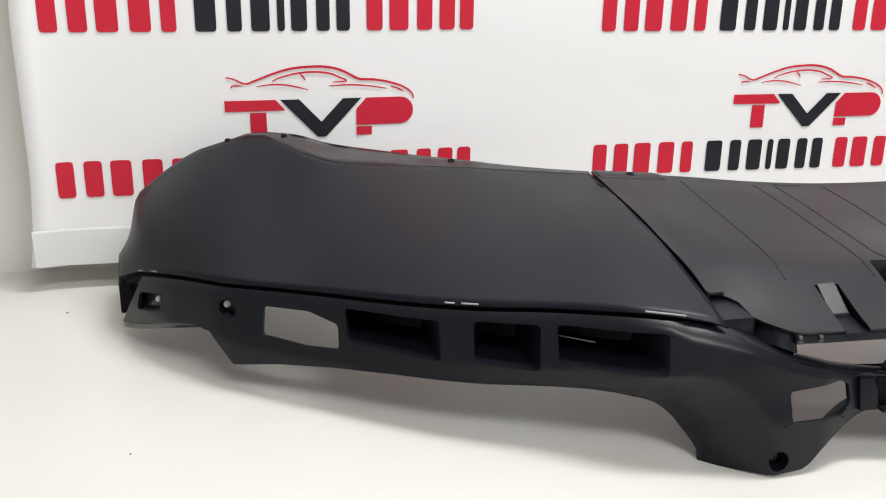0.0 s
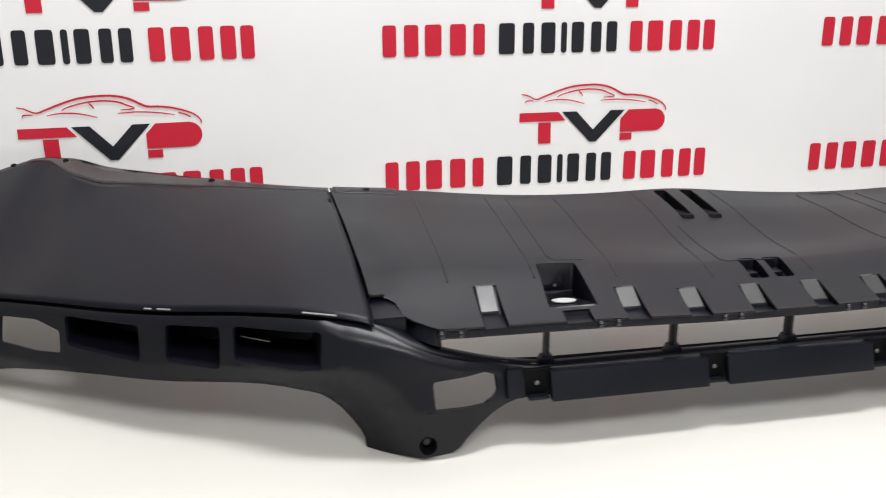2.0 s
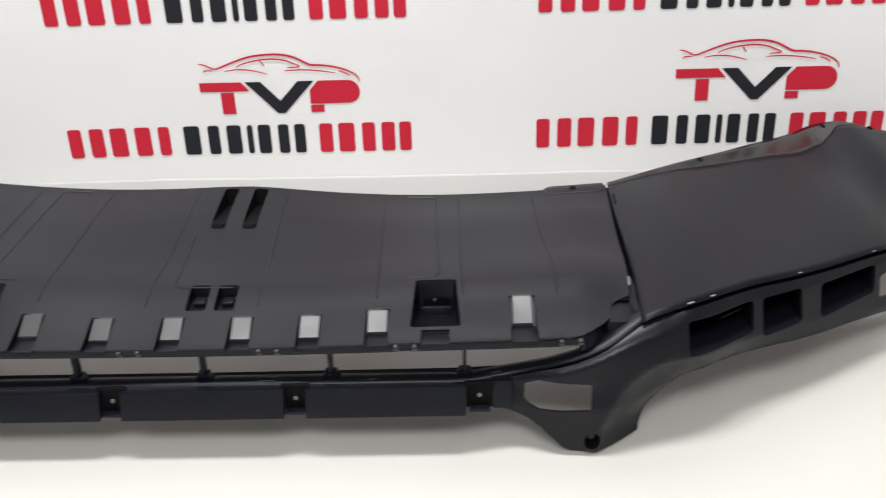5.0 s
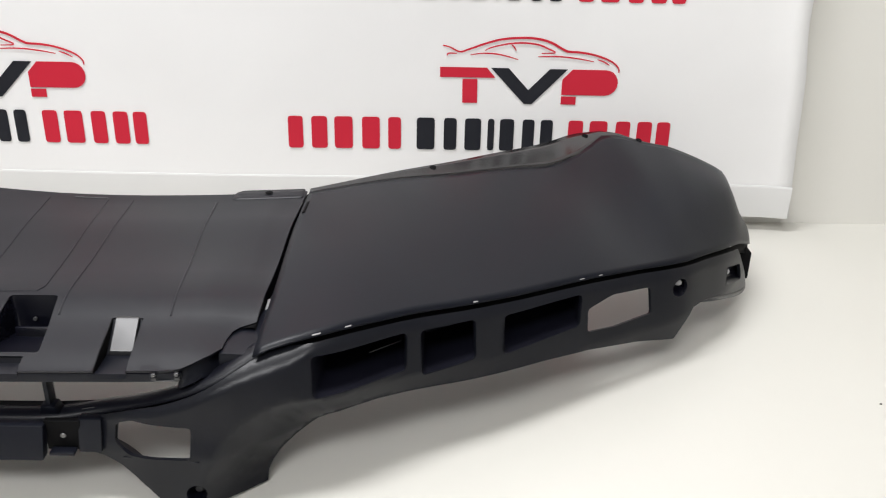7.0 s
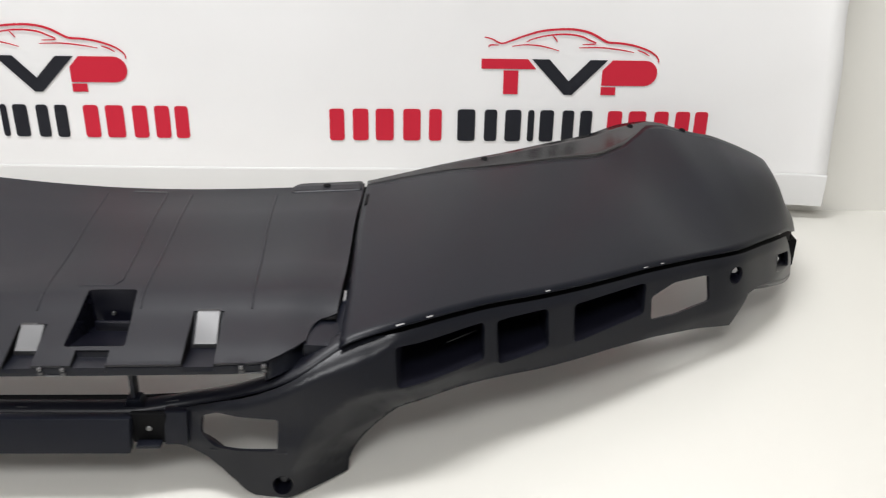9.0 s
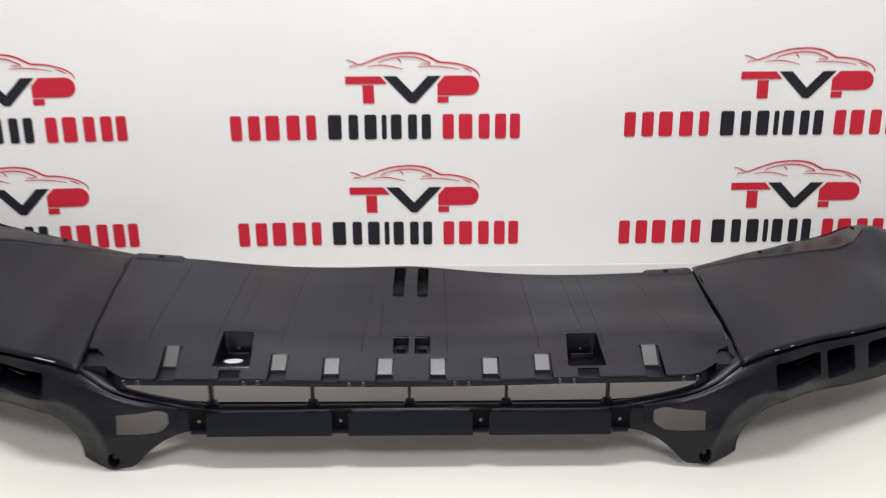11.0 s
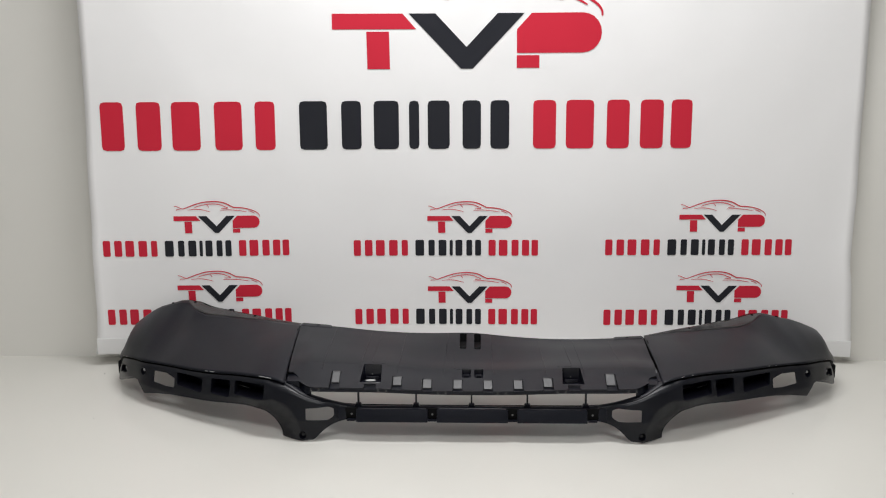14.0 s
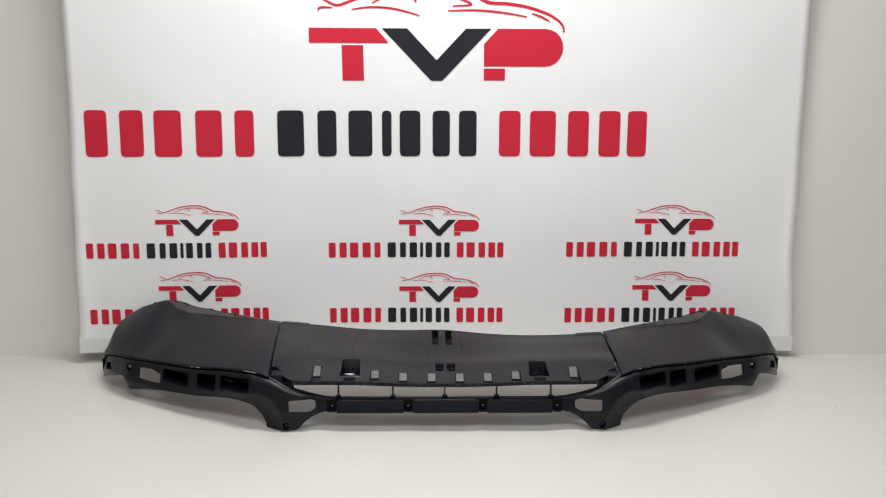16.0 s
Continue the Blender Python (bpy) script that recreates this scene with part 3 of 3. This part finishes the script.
edge += [(last_x + (.305 - last_x) * k / 6, ramp_front(last_x + (.305 - last_x) * k / 6)) for k in range(1, 6)]
front = [(-.318, .5912), (-.305, .5893)] + edge + [(.305, .5893), (.318, .5912)]
tray_outline = front + [(.326, .5955), (.337, .603), (.3435, .610), (.3450, .620), (.3475, .6275), (.3520, .6325), (.3580, .6352), (.3638, .638), (.3676, .68), (.3790, .852), (.31, .850), (.15, .849), (0, .853), (-.15, .849), (-.31, .850), (-.3797, .852), (-.3698, .68), (-.3673, .634), (-.3600, .6305), (-.3525, .6270), (-.3475, .6225), (-.3450, .616), (-.3432, .609), (-.337, .603), (-.326, .5955)]
BIG = [rounded([(s * .200 - .0178, .6590), (s * .200 - .0215, .6040), (s * .200 + .0215, .6040), (s * .200 + .0178, .6590)], .003) for s in (-1, 1)]
SLOTS = [rounded([(-.0035 + c - .0075, .848), (-.0035 + c - .007, .768), (-.0035 + c + .007, .768), (-.0035 + c + .0075, .848)], .0045) for c in (-.0155, .0155)]
SQUARES = [rounded([(.0017 + c - .0090, .6685), (.0017 + c - .0090, .6370), (.0017 + c + .0090, .6370), (.0017 + c + .0090, .6685)], .003) for c in (-.0125, .0125)]
shell("undertray", tray_outline, BIG + SLOTS + SQUARES, 0.0045, on_tray, .0018, M_TRAY, bumper, "smooth black tray with a faint sheen")


def lip_box(x0, x1):
    n = max(1, int((x1 - x0) / .02))
    bm = bmesh.new()
    rows = []
    for i in range(n + 1):
        x = x0 + (x1 - x0) * i / n
        y = ramp_front(x)
        rows.append([bm.verts.new(settle(x, y + a, b + dip(x))) for a, b in ((.0000, .0917), (-.0003, .0958), (.0002, .0980), (.004, .0980), (.004, .0917))])
    for a, b in zip(rows, rows[1:]):
        for k in range(5):
            bm.faces.new((a[k], b[k], b[(k + 1) % 5], a[(k + 1) % 5]))
    bm.faces.new(rows[0]); bm.faces.new(rows[-1][::-1])
    bmesh.ops.recalc_face_normals(bm, faces=bm.faces[:])
    return bm


part("front_lip", lip_box(-.318, .318), M_PLASTIC, bumper, "black folded front lip", smooth=True)

# scooped ramps in the front edge of the tray
for x, yt, hw in CUTS:
    f = ramp_front(x)
    zt = tray_z(x, yt)
    bm = bmesh.new()
    if hw > RW:
        prof = [(yt + .001, zt - .0010), (yt - .0006, .0990), (f + .0040, .0983), (f + .0002, .0980), (f - .0006, .0948)]
    else:
        d = (.0215, .0150) if abs(x) > .2 else (.0185, .0108)
        yb, zb = yt - d[0], zt - d[1]
        prof = [(yt + .001, zt - .0012), (yt - .0025, zt - .0050), (yb, zb - .0030), (yb - .0012, zb - .0032), (f + .0002, .0972 + dip(x)), (f - .0006, .0948 + dip(x))]
    a = [bm.verts.new(settle(x - hw, *p)) for p in prof]
    b = [bm.verts.new(settle(x + hw, *p)) for p in prof]
    for k in range(len(prof) - 1):
        bm.faces.new((a[k], a[k + 1], b[k + 1], b[k]))
    ramp = part("step_pocket" if hw > RW else "ramp", bm, M_TRAY if hw > RW else M_PLASTIC, bumper, smooth=False, thick=0.0012)
    if hw == RW:
        # the raised face runs out of the tray, rounds over and drops to the ledge; its sheen is partly in the colour
        slope = [(yt + .0014, tray_z(x, yt + .0014) + .0003), (yt - .0006, zt - .0001), (yt - .0022, zt - .0010), (yb + .0012, zb + .0007), (yb, zb), (yb - .0008, zb - .0034)]
        bm = bmesh.new()
        w = FW if abs(x) < .2 else FW * .9
        rows = [[bm.verts.new(settle(x + q * w, *p)) for q in (-1, -.9, .9, 1)] for p in slope]
        for r in rows:
            r[0].co.z -= .0009
            r[3].co.z -= .0009
        for r0, r1 in zip(rows, rows[1:]):
            for k in range(3):
                bm.faces.new((r0[k], r1[k], r1[k + 1], r0[k + 1]))
        part("ramp_face", bm, M_RAMP, ramp, "smooth ramp face, paled for its sheen", thick=0.0012)
    for s in (-1, 1):
        bm = bmesh.new()
        xs = x + s * hw
        ys = [prof[0][0] + (prof[-2][0] - prof[0][0]) * k / 14 for k in range(15)]
        zs = [float(np.interp(-y, [-p[0] for p in prof[:-1]], [p[1] for p in prof[:-1]])) for y in ys]
        low_row = [bm.verts.new(settle(xs, y, z - .0008)) for y, z in zip(ys, zs)]
        top_row = [bm.verts.new(settle(xs, y, max(tray_z(xs, y) - .0003, z))) for y, z in zip(ys, zs)]
        for k in range(14):
            bm.faces.new((low_row[k], low_row[k + 1], top_row[k + 1], top_row[k]))
        part("ramp_cheek", bm, M_BLACK, ramp, smooth=False, thick=0.0006)


def well(loop, depth, name, tilt=0.0, mat=M_GLOSS):
    """A sunk well under an opening of the tray."""
    bm = bmesh.new()
    loop = dense(loop, .005)
    cx, cy = sum(p[0] for p in loop) / len(loop), sum(p[1] for p in loop) / len(loop)
    a = [bm.verts.new(on_tray(*p, -.0006)) for p in loop]
    base = tray_z(cx, cy) - depth
    b = [bm.verts.new(settle(cx + (p[0] - cx) * .93, cy + (p[1] - cy) * .93, base + tilt * (p[1] - cy))) for p in loop]
    n = len(loop)
    for k in range(n):
        bm.faces.new((a[k], a[(k + 1) % n], b[(k + 1) % n], b[k]))
    bm.faces.new(b)
    bmesh.ops.recalc_face_normals(bm, faces=bm.faces[:])
    return part(name, bm, mat, bumper)


for s, loop in zip((-1, 1), BIG):
    holder = well(loop, .0155, "bracket_well", -0.20)
    cy = sum(p[1] for p in loop) / len(loop)
    base = tray_z(s * .2, cy) - .0155

    def floor_z(y):
        return base - 0.20 * (y - cy)
    if s < 0:
        bm = bmesh.new()
        disc(bm, (-.2015, .6270, floor_z(.6270) + .0006), (0, .2, 1), .0105, .0014, settle, 24)
        part("washer", bm, M_WASHER, holder, "white plastic washer")
    bm = bmesh.new()
    box(bm, s * .2 - .013, s * .2 + .013, .6450, .6485, floor_z(.65) - .001, floor_z(.65) + .0075, settle, bevel=.0012)
    part("bracket_rib", bm, M_GLOSS, holder)
    bm = bmesh.new()
    disc(bm, (s * .2 - .001, .6562, floor_z(.656) + .0105), (0, -1, .2), .0016, .0022, settle, 10)
    part("screw", bm, M_METAL, holder, "small metal screw")
for loop in SLOTS:
    well(loop, .0085, "slot_well", -0.12, M_BLACK)
for loop in SQUARES:
    holder = well(loop, .0095, "square_well", 0.1)
    cx, cy = sum(p[0] for p in loop) / len(loop), sum(p[1] for p in loop) / len(loop)
    zb = tray_z(cx, cy) - .0095
    bm = bmesh.new()
    box(bm, cx - .0050, cx + .0050, cy - .0020, cy + .0100, zb - .0005, zb + .0042, settle, bevel=.0010)
    part("well_block", bm, M_TRAY, holder)

# moulded lines on the tray
LINES = []
for s in (-1, 1):
    LINES += [[(s * .301, .646), (s * .298, .835)], [(s * .224, .646), (s * .220, .838)], [(s * .149, .646), (s * .144, .838)],
              [(s * .197, .84), (s * .203, .678), (s * .199, .671), (s * .172, .671)]]
LINES += [[(-.052, .845), (-.056, .648)], [(.040, .845), (.044, .648)], [(-.038, .76), (-.036, .676), (-.030, .671), (.018, .671)]]
for line in LINES:
    pts = []
    for a, b in zip(line, line[1:]):
        pts += [(a[0] + (b[0] - a[0]) * i / 12, a[1] + (b[1] - a[1]) * i / 12) for i in range(12)]
    pts.append(line[-1])
    part("moulded_line", tube([(x, y - .006 * (1 - smoothstep(.76, .845, y)), tray_z(x, y - .006 * (1 - smoothstep(.76, .845, y)))) for x, y in pts], .0009, settle, 6, 0.7), M_TRAY, bumper)
# short ridges across the tray, their highlight put into a paler colour
for x0, x1, y in ((-.196, -.168, .842), (.166, .196, .842)):
    bm = tube([(x0 + (x1 - x0) * k / 6, y, tray_z(x0 + (x1 - x0) * k / 6, y) + .0002) for k in range(7)], .0008, settle, 8, 0.7)
    part("short_ridge", bm, M_RAMP, bumper, "thin ridge, paled as it catches light")

# grille posts between tray and rail
for x in (-.224, -.1095, 0, .1095, .224):
    bm = bmesh.new()
    box(bm, x - .0016, x + .0016, .5985, .6095, .056, .0950 + dip(x), lambda a, y, z: Vector((settle(a, y, z).x, y, settle(a, y, z).z)), bevel=.0007)
    post = part("grille_post", bm, M_PLASTIC, bumper)
    bm = bmesh.new()
    box(bm, x - .0085, x + .0085, .5900, .6010, .0550, .0655, lambda a, y, z: settle(x + (a - x) * (1 if z < .060 else .60), y, z), bevel=.0015)
    part("post_foot", bm, M_PLASTIC, post)

# pairs of small lugs on the tray lip, base lightened to hold their glints
for x in (-.308, -.175, -.059, .059, .175, .308):
    for dx in (-.0078, .0078):
        f = ramp_front(x + dx)
        bm = bmesh.new()
        box(bm, x + dx - .0016, x + dx + .0016, f - .0024, f + .001, .0964 + dip(x), .0990 + dip(x), settle, bevel=.0011)
        lug = part("lip_lug", bm, M_LUG, bumper)
        bm = bmesh.new()
        box(bm, x + dx - .0016, x + dx + .0022, f - .0020, f + .001, .0930 + dip(x), .0957 + dip(x), settle, bevel=.0008)
        part("lug_hook", bm, M_RAMP, lug)

    bm = bmesh.new()
    box(bm, x - .0078, x + .0078, ramp_front(x) - .0012, ramp_front(x) + .001, .0921 + dip(x), .0929 + dip(x), settle, bevel=.0004)
    part("lug_bridge", bm, M_LUG, bumper)

# fixing pads on the rear corners of the tray
for s in (-1, 1):
    pad = [(s * .310, .838), (s * .377, .838), (s * .377, .8575), (s * .318, .8575), (s * .312, .852)]
    pad = pad if s > 0 else pad[::-1]
    bm = sheet(rounded(pad, .004), [], .006, lambda a, b: settle(a, b, tray_z(a, min(b, .852)) + .0003))
    pad_part = part("fixing_pad", bm, M_TRAY, bumper, thick=.0006)
    bm = bmesh.new()
    disc(bm, (s * .343, .850, tray_z(s * .343, .850) + .0007), (0, 0, 1), .0036, .0004, settle, 12)
    part("fixing_hole", bm, M_BLACK, pad_part)
    # return flange along the inner edge of the foot, seen through its opening
    bm = bmesh.new()
    rows = []
    for k in range(17):
        t = k / 16
        u = .240 + .067 * t
        deep = .015 * smoothstep(0, .3, t) * (1 - .5 * smoothstep(.8, 1, t))
        z = low(u) + .0016
        rows.append([bm.verts.new(settle(s * u, face_y(u, z) + .0015, z)), bm.verts.new(settle(s * u, face_y(u, z) + .002 + deep, z + .002))])
    for r0, r1 in zip(rows, rows[1:]):
        q = (r0[0], r1[0], r1[1], r0[1])
        bm.faces.new(q if s > 0 else q[::-1])
    part("foot_flange", bm, M_PLASTIC, bumper, thick=.0015)
    # thin rib under the opening of the foot
    bm = bmesh.new()
    box(bm, .276, .331, -.0012, .001, .0, .0014, lambda x, y, z: settle(s * x, face_y(x, .036) + y, .0345 + .05 * (x - .276) + z), bevel=.0004)
    part("foot_rib", bm, M_SKIRT, bumper)
    # black bracket where tray, wing and skirt meet
    bm = bmesh.new()
    box(bm, .3405, .3685, .606, .642, -.022, .0, lambda x, y, z: settle(s * x, y, tray_z(s * x, max(y, .616)) - .0022 - .0020 * smoothstep(.628, .640, y) + z), bevel=.005)
    part("corner_bracket", bm, M_PLASTIC, bumper)
    # dark filler between the tray's corner and the rail
    bm = bmesh.new()
    rows = []
    for i in range(13):
        u = .316 + .064 * i / 12
        back, back_z = float(np.interp(u, [.316, .33, .345, .38], [.5965, .604, .640, .652])), float(np.interp(u, [.316, .33, .345, .38], [.1020, .1045, .104, .115]))
        rows.append([bm.verts.new(settle(s * u, face_y(u, TOP(u)) + .0150, TOP(u) + .0005)), bm.verts.new(settle(s * u, (face_y(u, TOP(u)) + back) / 2, TOP(u) * .6 + .4 * back_z - .003)), bm.verts.new(settle(s * u, back, back_z)), bm.verts.new(settle(s * u, back + .05, back_z - .003))])
    for r0, r1 in zip(rows, rows[1:]):
        for k in range(3):
            bm.faces.new((r0[k], r0[k + 1], r1[k + 1], r1[k]))
    bmesh.ops.recalc_face_normals(bm, faces=bm.faces[:])
    part("corner_filler", bm, M_PLASTIC, bumper, thick=.0015)

# ---- wings ----
def straight(pairs):
    return lambda a: float(np.interp(a, [p[0] for p in pairs], [p[1] for p in pairs]))


back_x = spline([(0, .3814), (.3, .505), (.55, .612), (.75, .683), (1, .80)])
back_y = spline([(0, .855), (.3, .925), (.55, .968), (.75, 1.000), (1, 1.03)])
back_z = spline([(0, .147), (.15, .146), (.3, .145), (.45, .149), (.55, .152), (.68, .1585), (.75, .1585), (.80, .154), (1, .1)])
end_x, end_y, end_z = straight([(.75, .683), (.93, .828), (.95, .832), (.975, .838), (1, .848)]), straight([(.75, 1.0), (.93, .995), (1, .992)]), straight([(.78, .156), (.84, .142), (.92, .111), (.95, .096), (.975, .073), (1, .052)])


def BACK_X(a):
    return back_x(a) if a < .75 else end_x(a)


def BACK_Y(a):
    return back_y(a) if a < .75 else end_y(a)


def BACK_Z(a):
    return back_z(a) if a < .78 else end_z(a)


FLANGE = spline([(0, .002), (.15, .004), (.3, .008), (.5, .014), (.58, .017), (.64, .0165), (.70, .011), (.76, .003), (.80, .0008), (1, .0005)])


def wing_point(a, b, s):
    u = .3680 + (.843 - .3680) * a
    fz = TOP(u) + (.0046 if s > 0 else .0040)
    fy = FRONT(u) + .35 * (TOP(u) - .08) + .0055
    fl = FLANGE(a)
    P = Vector((u, fy, fz))
    Q = Vector((BACK_X(a), BACK_Y(a) - 2.6 * fl, BACK_Z(a) - .6 * fl - ((.0168 - .0085 * (1 - smoothstep(0, .32, a))) * s * (1 - smoothstep(.86, 1, a)) if s < 0 else .016 * (1 - smoothstep(.78, .93, a)))))
    if s < 0:
        Q.z += .0042 * (1 - smoothstep(0, .22, a))
    if b <= 1:
        p = P.lerp(Q, b)
        rise = .006 + (.0020 * (1 - smoothstep(0, .30, a)) if s < 0 else 0) + .006 * smoothstep(.72, .95, a) - .0075 * math.exp(-((a - .68) / .085) ** 2)
        p.z += rise * 4 * b * (1 - b) * (1.25 - .5 * b)
        return p
    t = b - 1
    return Vector((Q.x, Q.y + 2.6 * fl * t, Q.z + .6 * fl * t))


for s in (-1, 1):
    NA, NB = 80, 28
    holder = bumper
    for name, label, mat, bs in (("wing_panel", "grained black side panel", M_PLASTIC, [j / NB for j in range(NB + 1)]), ("rear_flange", "smooth black rear flange", M_FLANGE, [1 + j / 5 for j in range(6)])):
        bm = bmesh.new()
        rows = []
        for i in range(NA + 1):
            pts = [wing_point(i / NA, b, s) for b in bs]
            rows.append([bm.verts.new(settle(s * p.x, p.y, p.z)) for p in pts])
        for r0, r1 in zip(rows, rows[1:]):
            for j in range(len(bs) - 1):
                q = (r0[j], r1[j], r1[j + 1], r0[j + 1])
                bm.faces.new(q if s > 0 else q[::-1])
        holder = part(name, bm, mat, holder, label, thick=.0016)
    # black channel under the joint of tray and wing
    bm = bmesh.new()
    rows = []
    for i in range(23):
        b = (.155 if s > 0 else .135) + (.845 if s > 0 else .865) * i / 22
        w, w2 = wing_point(0, b, s), wing_point(.022, b, s)
        y = min(.852, w.y)
        e = float(np.interp(y, [.636, .68, .852], [.3638, .3676, .3790] if s > 0 else [.3675, .3698, .3797]))
        zt = tray_z(s * e, max(y, .64))
        deep = min(zt, w.z) - .0120 + .0102 * smoothstep(.60, .97, b)
        rows.append([bm.verts.new(settle(s * px, y - .001, pz)) for px, pz in ((e - .012, zt - .0030), (e - .0005, zt - .0032), (e + .0002, deep), (w.x - .0002, deep), (w.x + .0004, w.z - .0022), (w2.x, w2.z - .0024))])
    for r0, r1 in zip(rows, rows[1:]):
        for k in range(5):
            bm.faces.new((r0[k], r0[k + 1], r1[k + 1], r1[k]))
    bmesh.ops.recalc_face_normals(bm, faces=bm.faces[:])
    part("joint_channel", bm, M_BLACK, bumper, thick=.0004)
    # pale strip of bare edge deep in the joint
    if s > 0:
        bm = bmesh.new()
        box(bm, .3660, .3680, .642, .668, .0, .0012, lambda x, y, z: settle(x + .06 * (y - .642), y, tray_z(.366, y) - .0075 + z), bevel=.0004)
        part("joint_strip", bm, M_CLIP, bumper, "pale grey strip in the joint")
    wing = holder.parent
    # short dark slot beside the joint
    bm = bmesh.new()
    ends = (.80, .90) if s > 0 else (.855, .895)
    strip = []
    for k in range(7):
        b = ends[0] + (ends[1] - ends[0]) * k / 6
        strip.append([bm.verts.new(settle(s * p.x, p.y, p.z + .0004)) for p in (wing_point(.0045, b, s), wing_point(.0105, b, s))])
    for r0, r1 in zip(strip, strip[1:]):
        q = (r0[0], r0[1], r1[1], r1[0])
        bm.faces.new(q if s > 0 else q[::-1])
    part("joint_slot", bm, M_BLACK, wing, "short dark slot", thick=.0006)
    for a in (.285, .70, .80):
        p = wing_point(a, 1.75, s)
        bm = bmesh.new()
        disc(bm, (s * p.x, p.y - .001, p.z + .0001), (0, -.4, .9), .0034, .0004, settle, 12)
        part("flange_rivet", bm, M_BLACK, wing)
    bm = bmesh.new()
    box(bm, .826, .842, .912, .938, .022, .050, lambda x, y, z: settle(s * x, y, z), bevel=.002)
    part("end_bracket", bm, M_BLACK, bumper, "dark bracket at the outer end")
    # narrow lip along the lower edge of the outer end
    bm = bmesh.new()
    rows = []
    for i in range(15):
        u = .757 + .082 * i / 14
        z = low(u)
        grow = smoothstep(-.08, .4, i / 14)
        rows.append([bm.verts.new(settle(s * u, face_y(u, z) + a * grow, z + b * grow)) for a, b in ((.0010, .0006), (-.0014, .0004), (-.0020, -.0008), (.0004, -.0044), (.0040, -.0050))])
    for r0, r1 in zip(rows, rows[1:]):
        for k in range(4):
            q = (r0[k], r0[k + 1], r1[k + 1], r1[k])
            bm.faces.new(q if s > 0 else q[::-1])
    part("end_lip", bm, M_RAMP, bumper, "paler smooth lip below the outer end", thick=.001)
    # small clips in the joint of wing and skirt, glints given as pale colour
    for u, w in ((.409, .0130), (.534, .0060), (.548, .0035), (.800, .0035), (.816, .0025)) if s < 0 else ((.412, .0030), (.434, .0022), (.533, .0020), (.628, .0022), (.646, .0018), (.800, .0030)):
        bm = bmesh.new()
        z, y = TOP(u) + .0045, FRONT(u) + .35 * (TOP(u) - .08) + .0070
        slope = (FRONT(u + .01) - FRONT(u - .01)) / .02
        fall = (TOP(u + .01) - TOP(u - .01)) / .02
        box(bm, -w, w, -.0012, .0008, -.0005, .0005, lambda x, yy, zz: settle(s * (u + x), y + yy + slope * x, z + zz + fall * x), bevel=.0003)
        part("joint_clip", bm, M_CLIP, bumper, "thin clip, coloured pale for its glint")
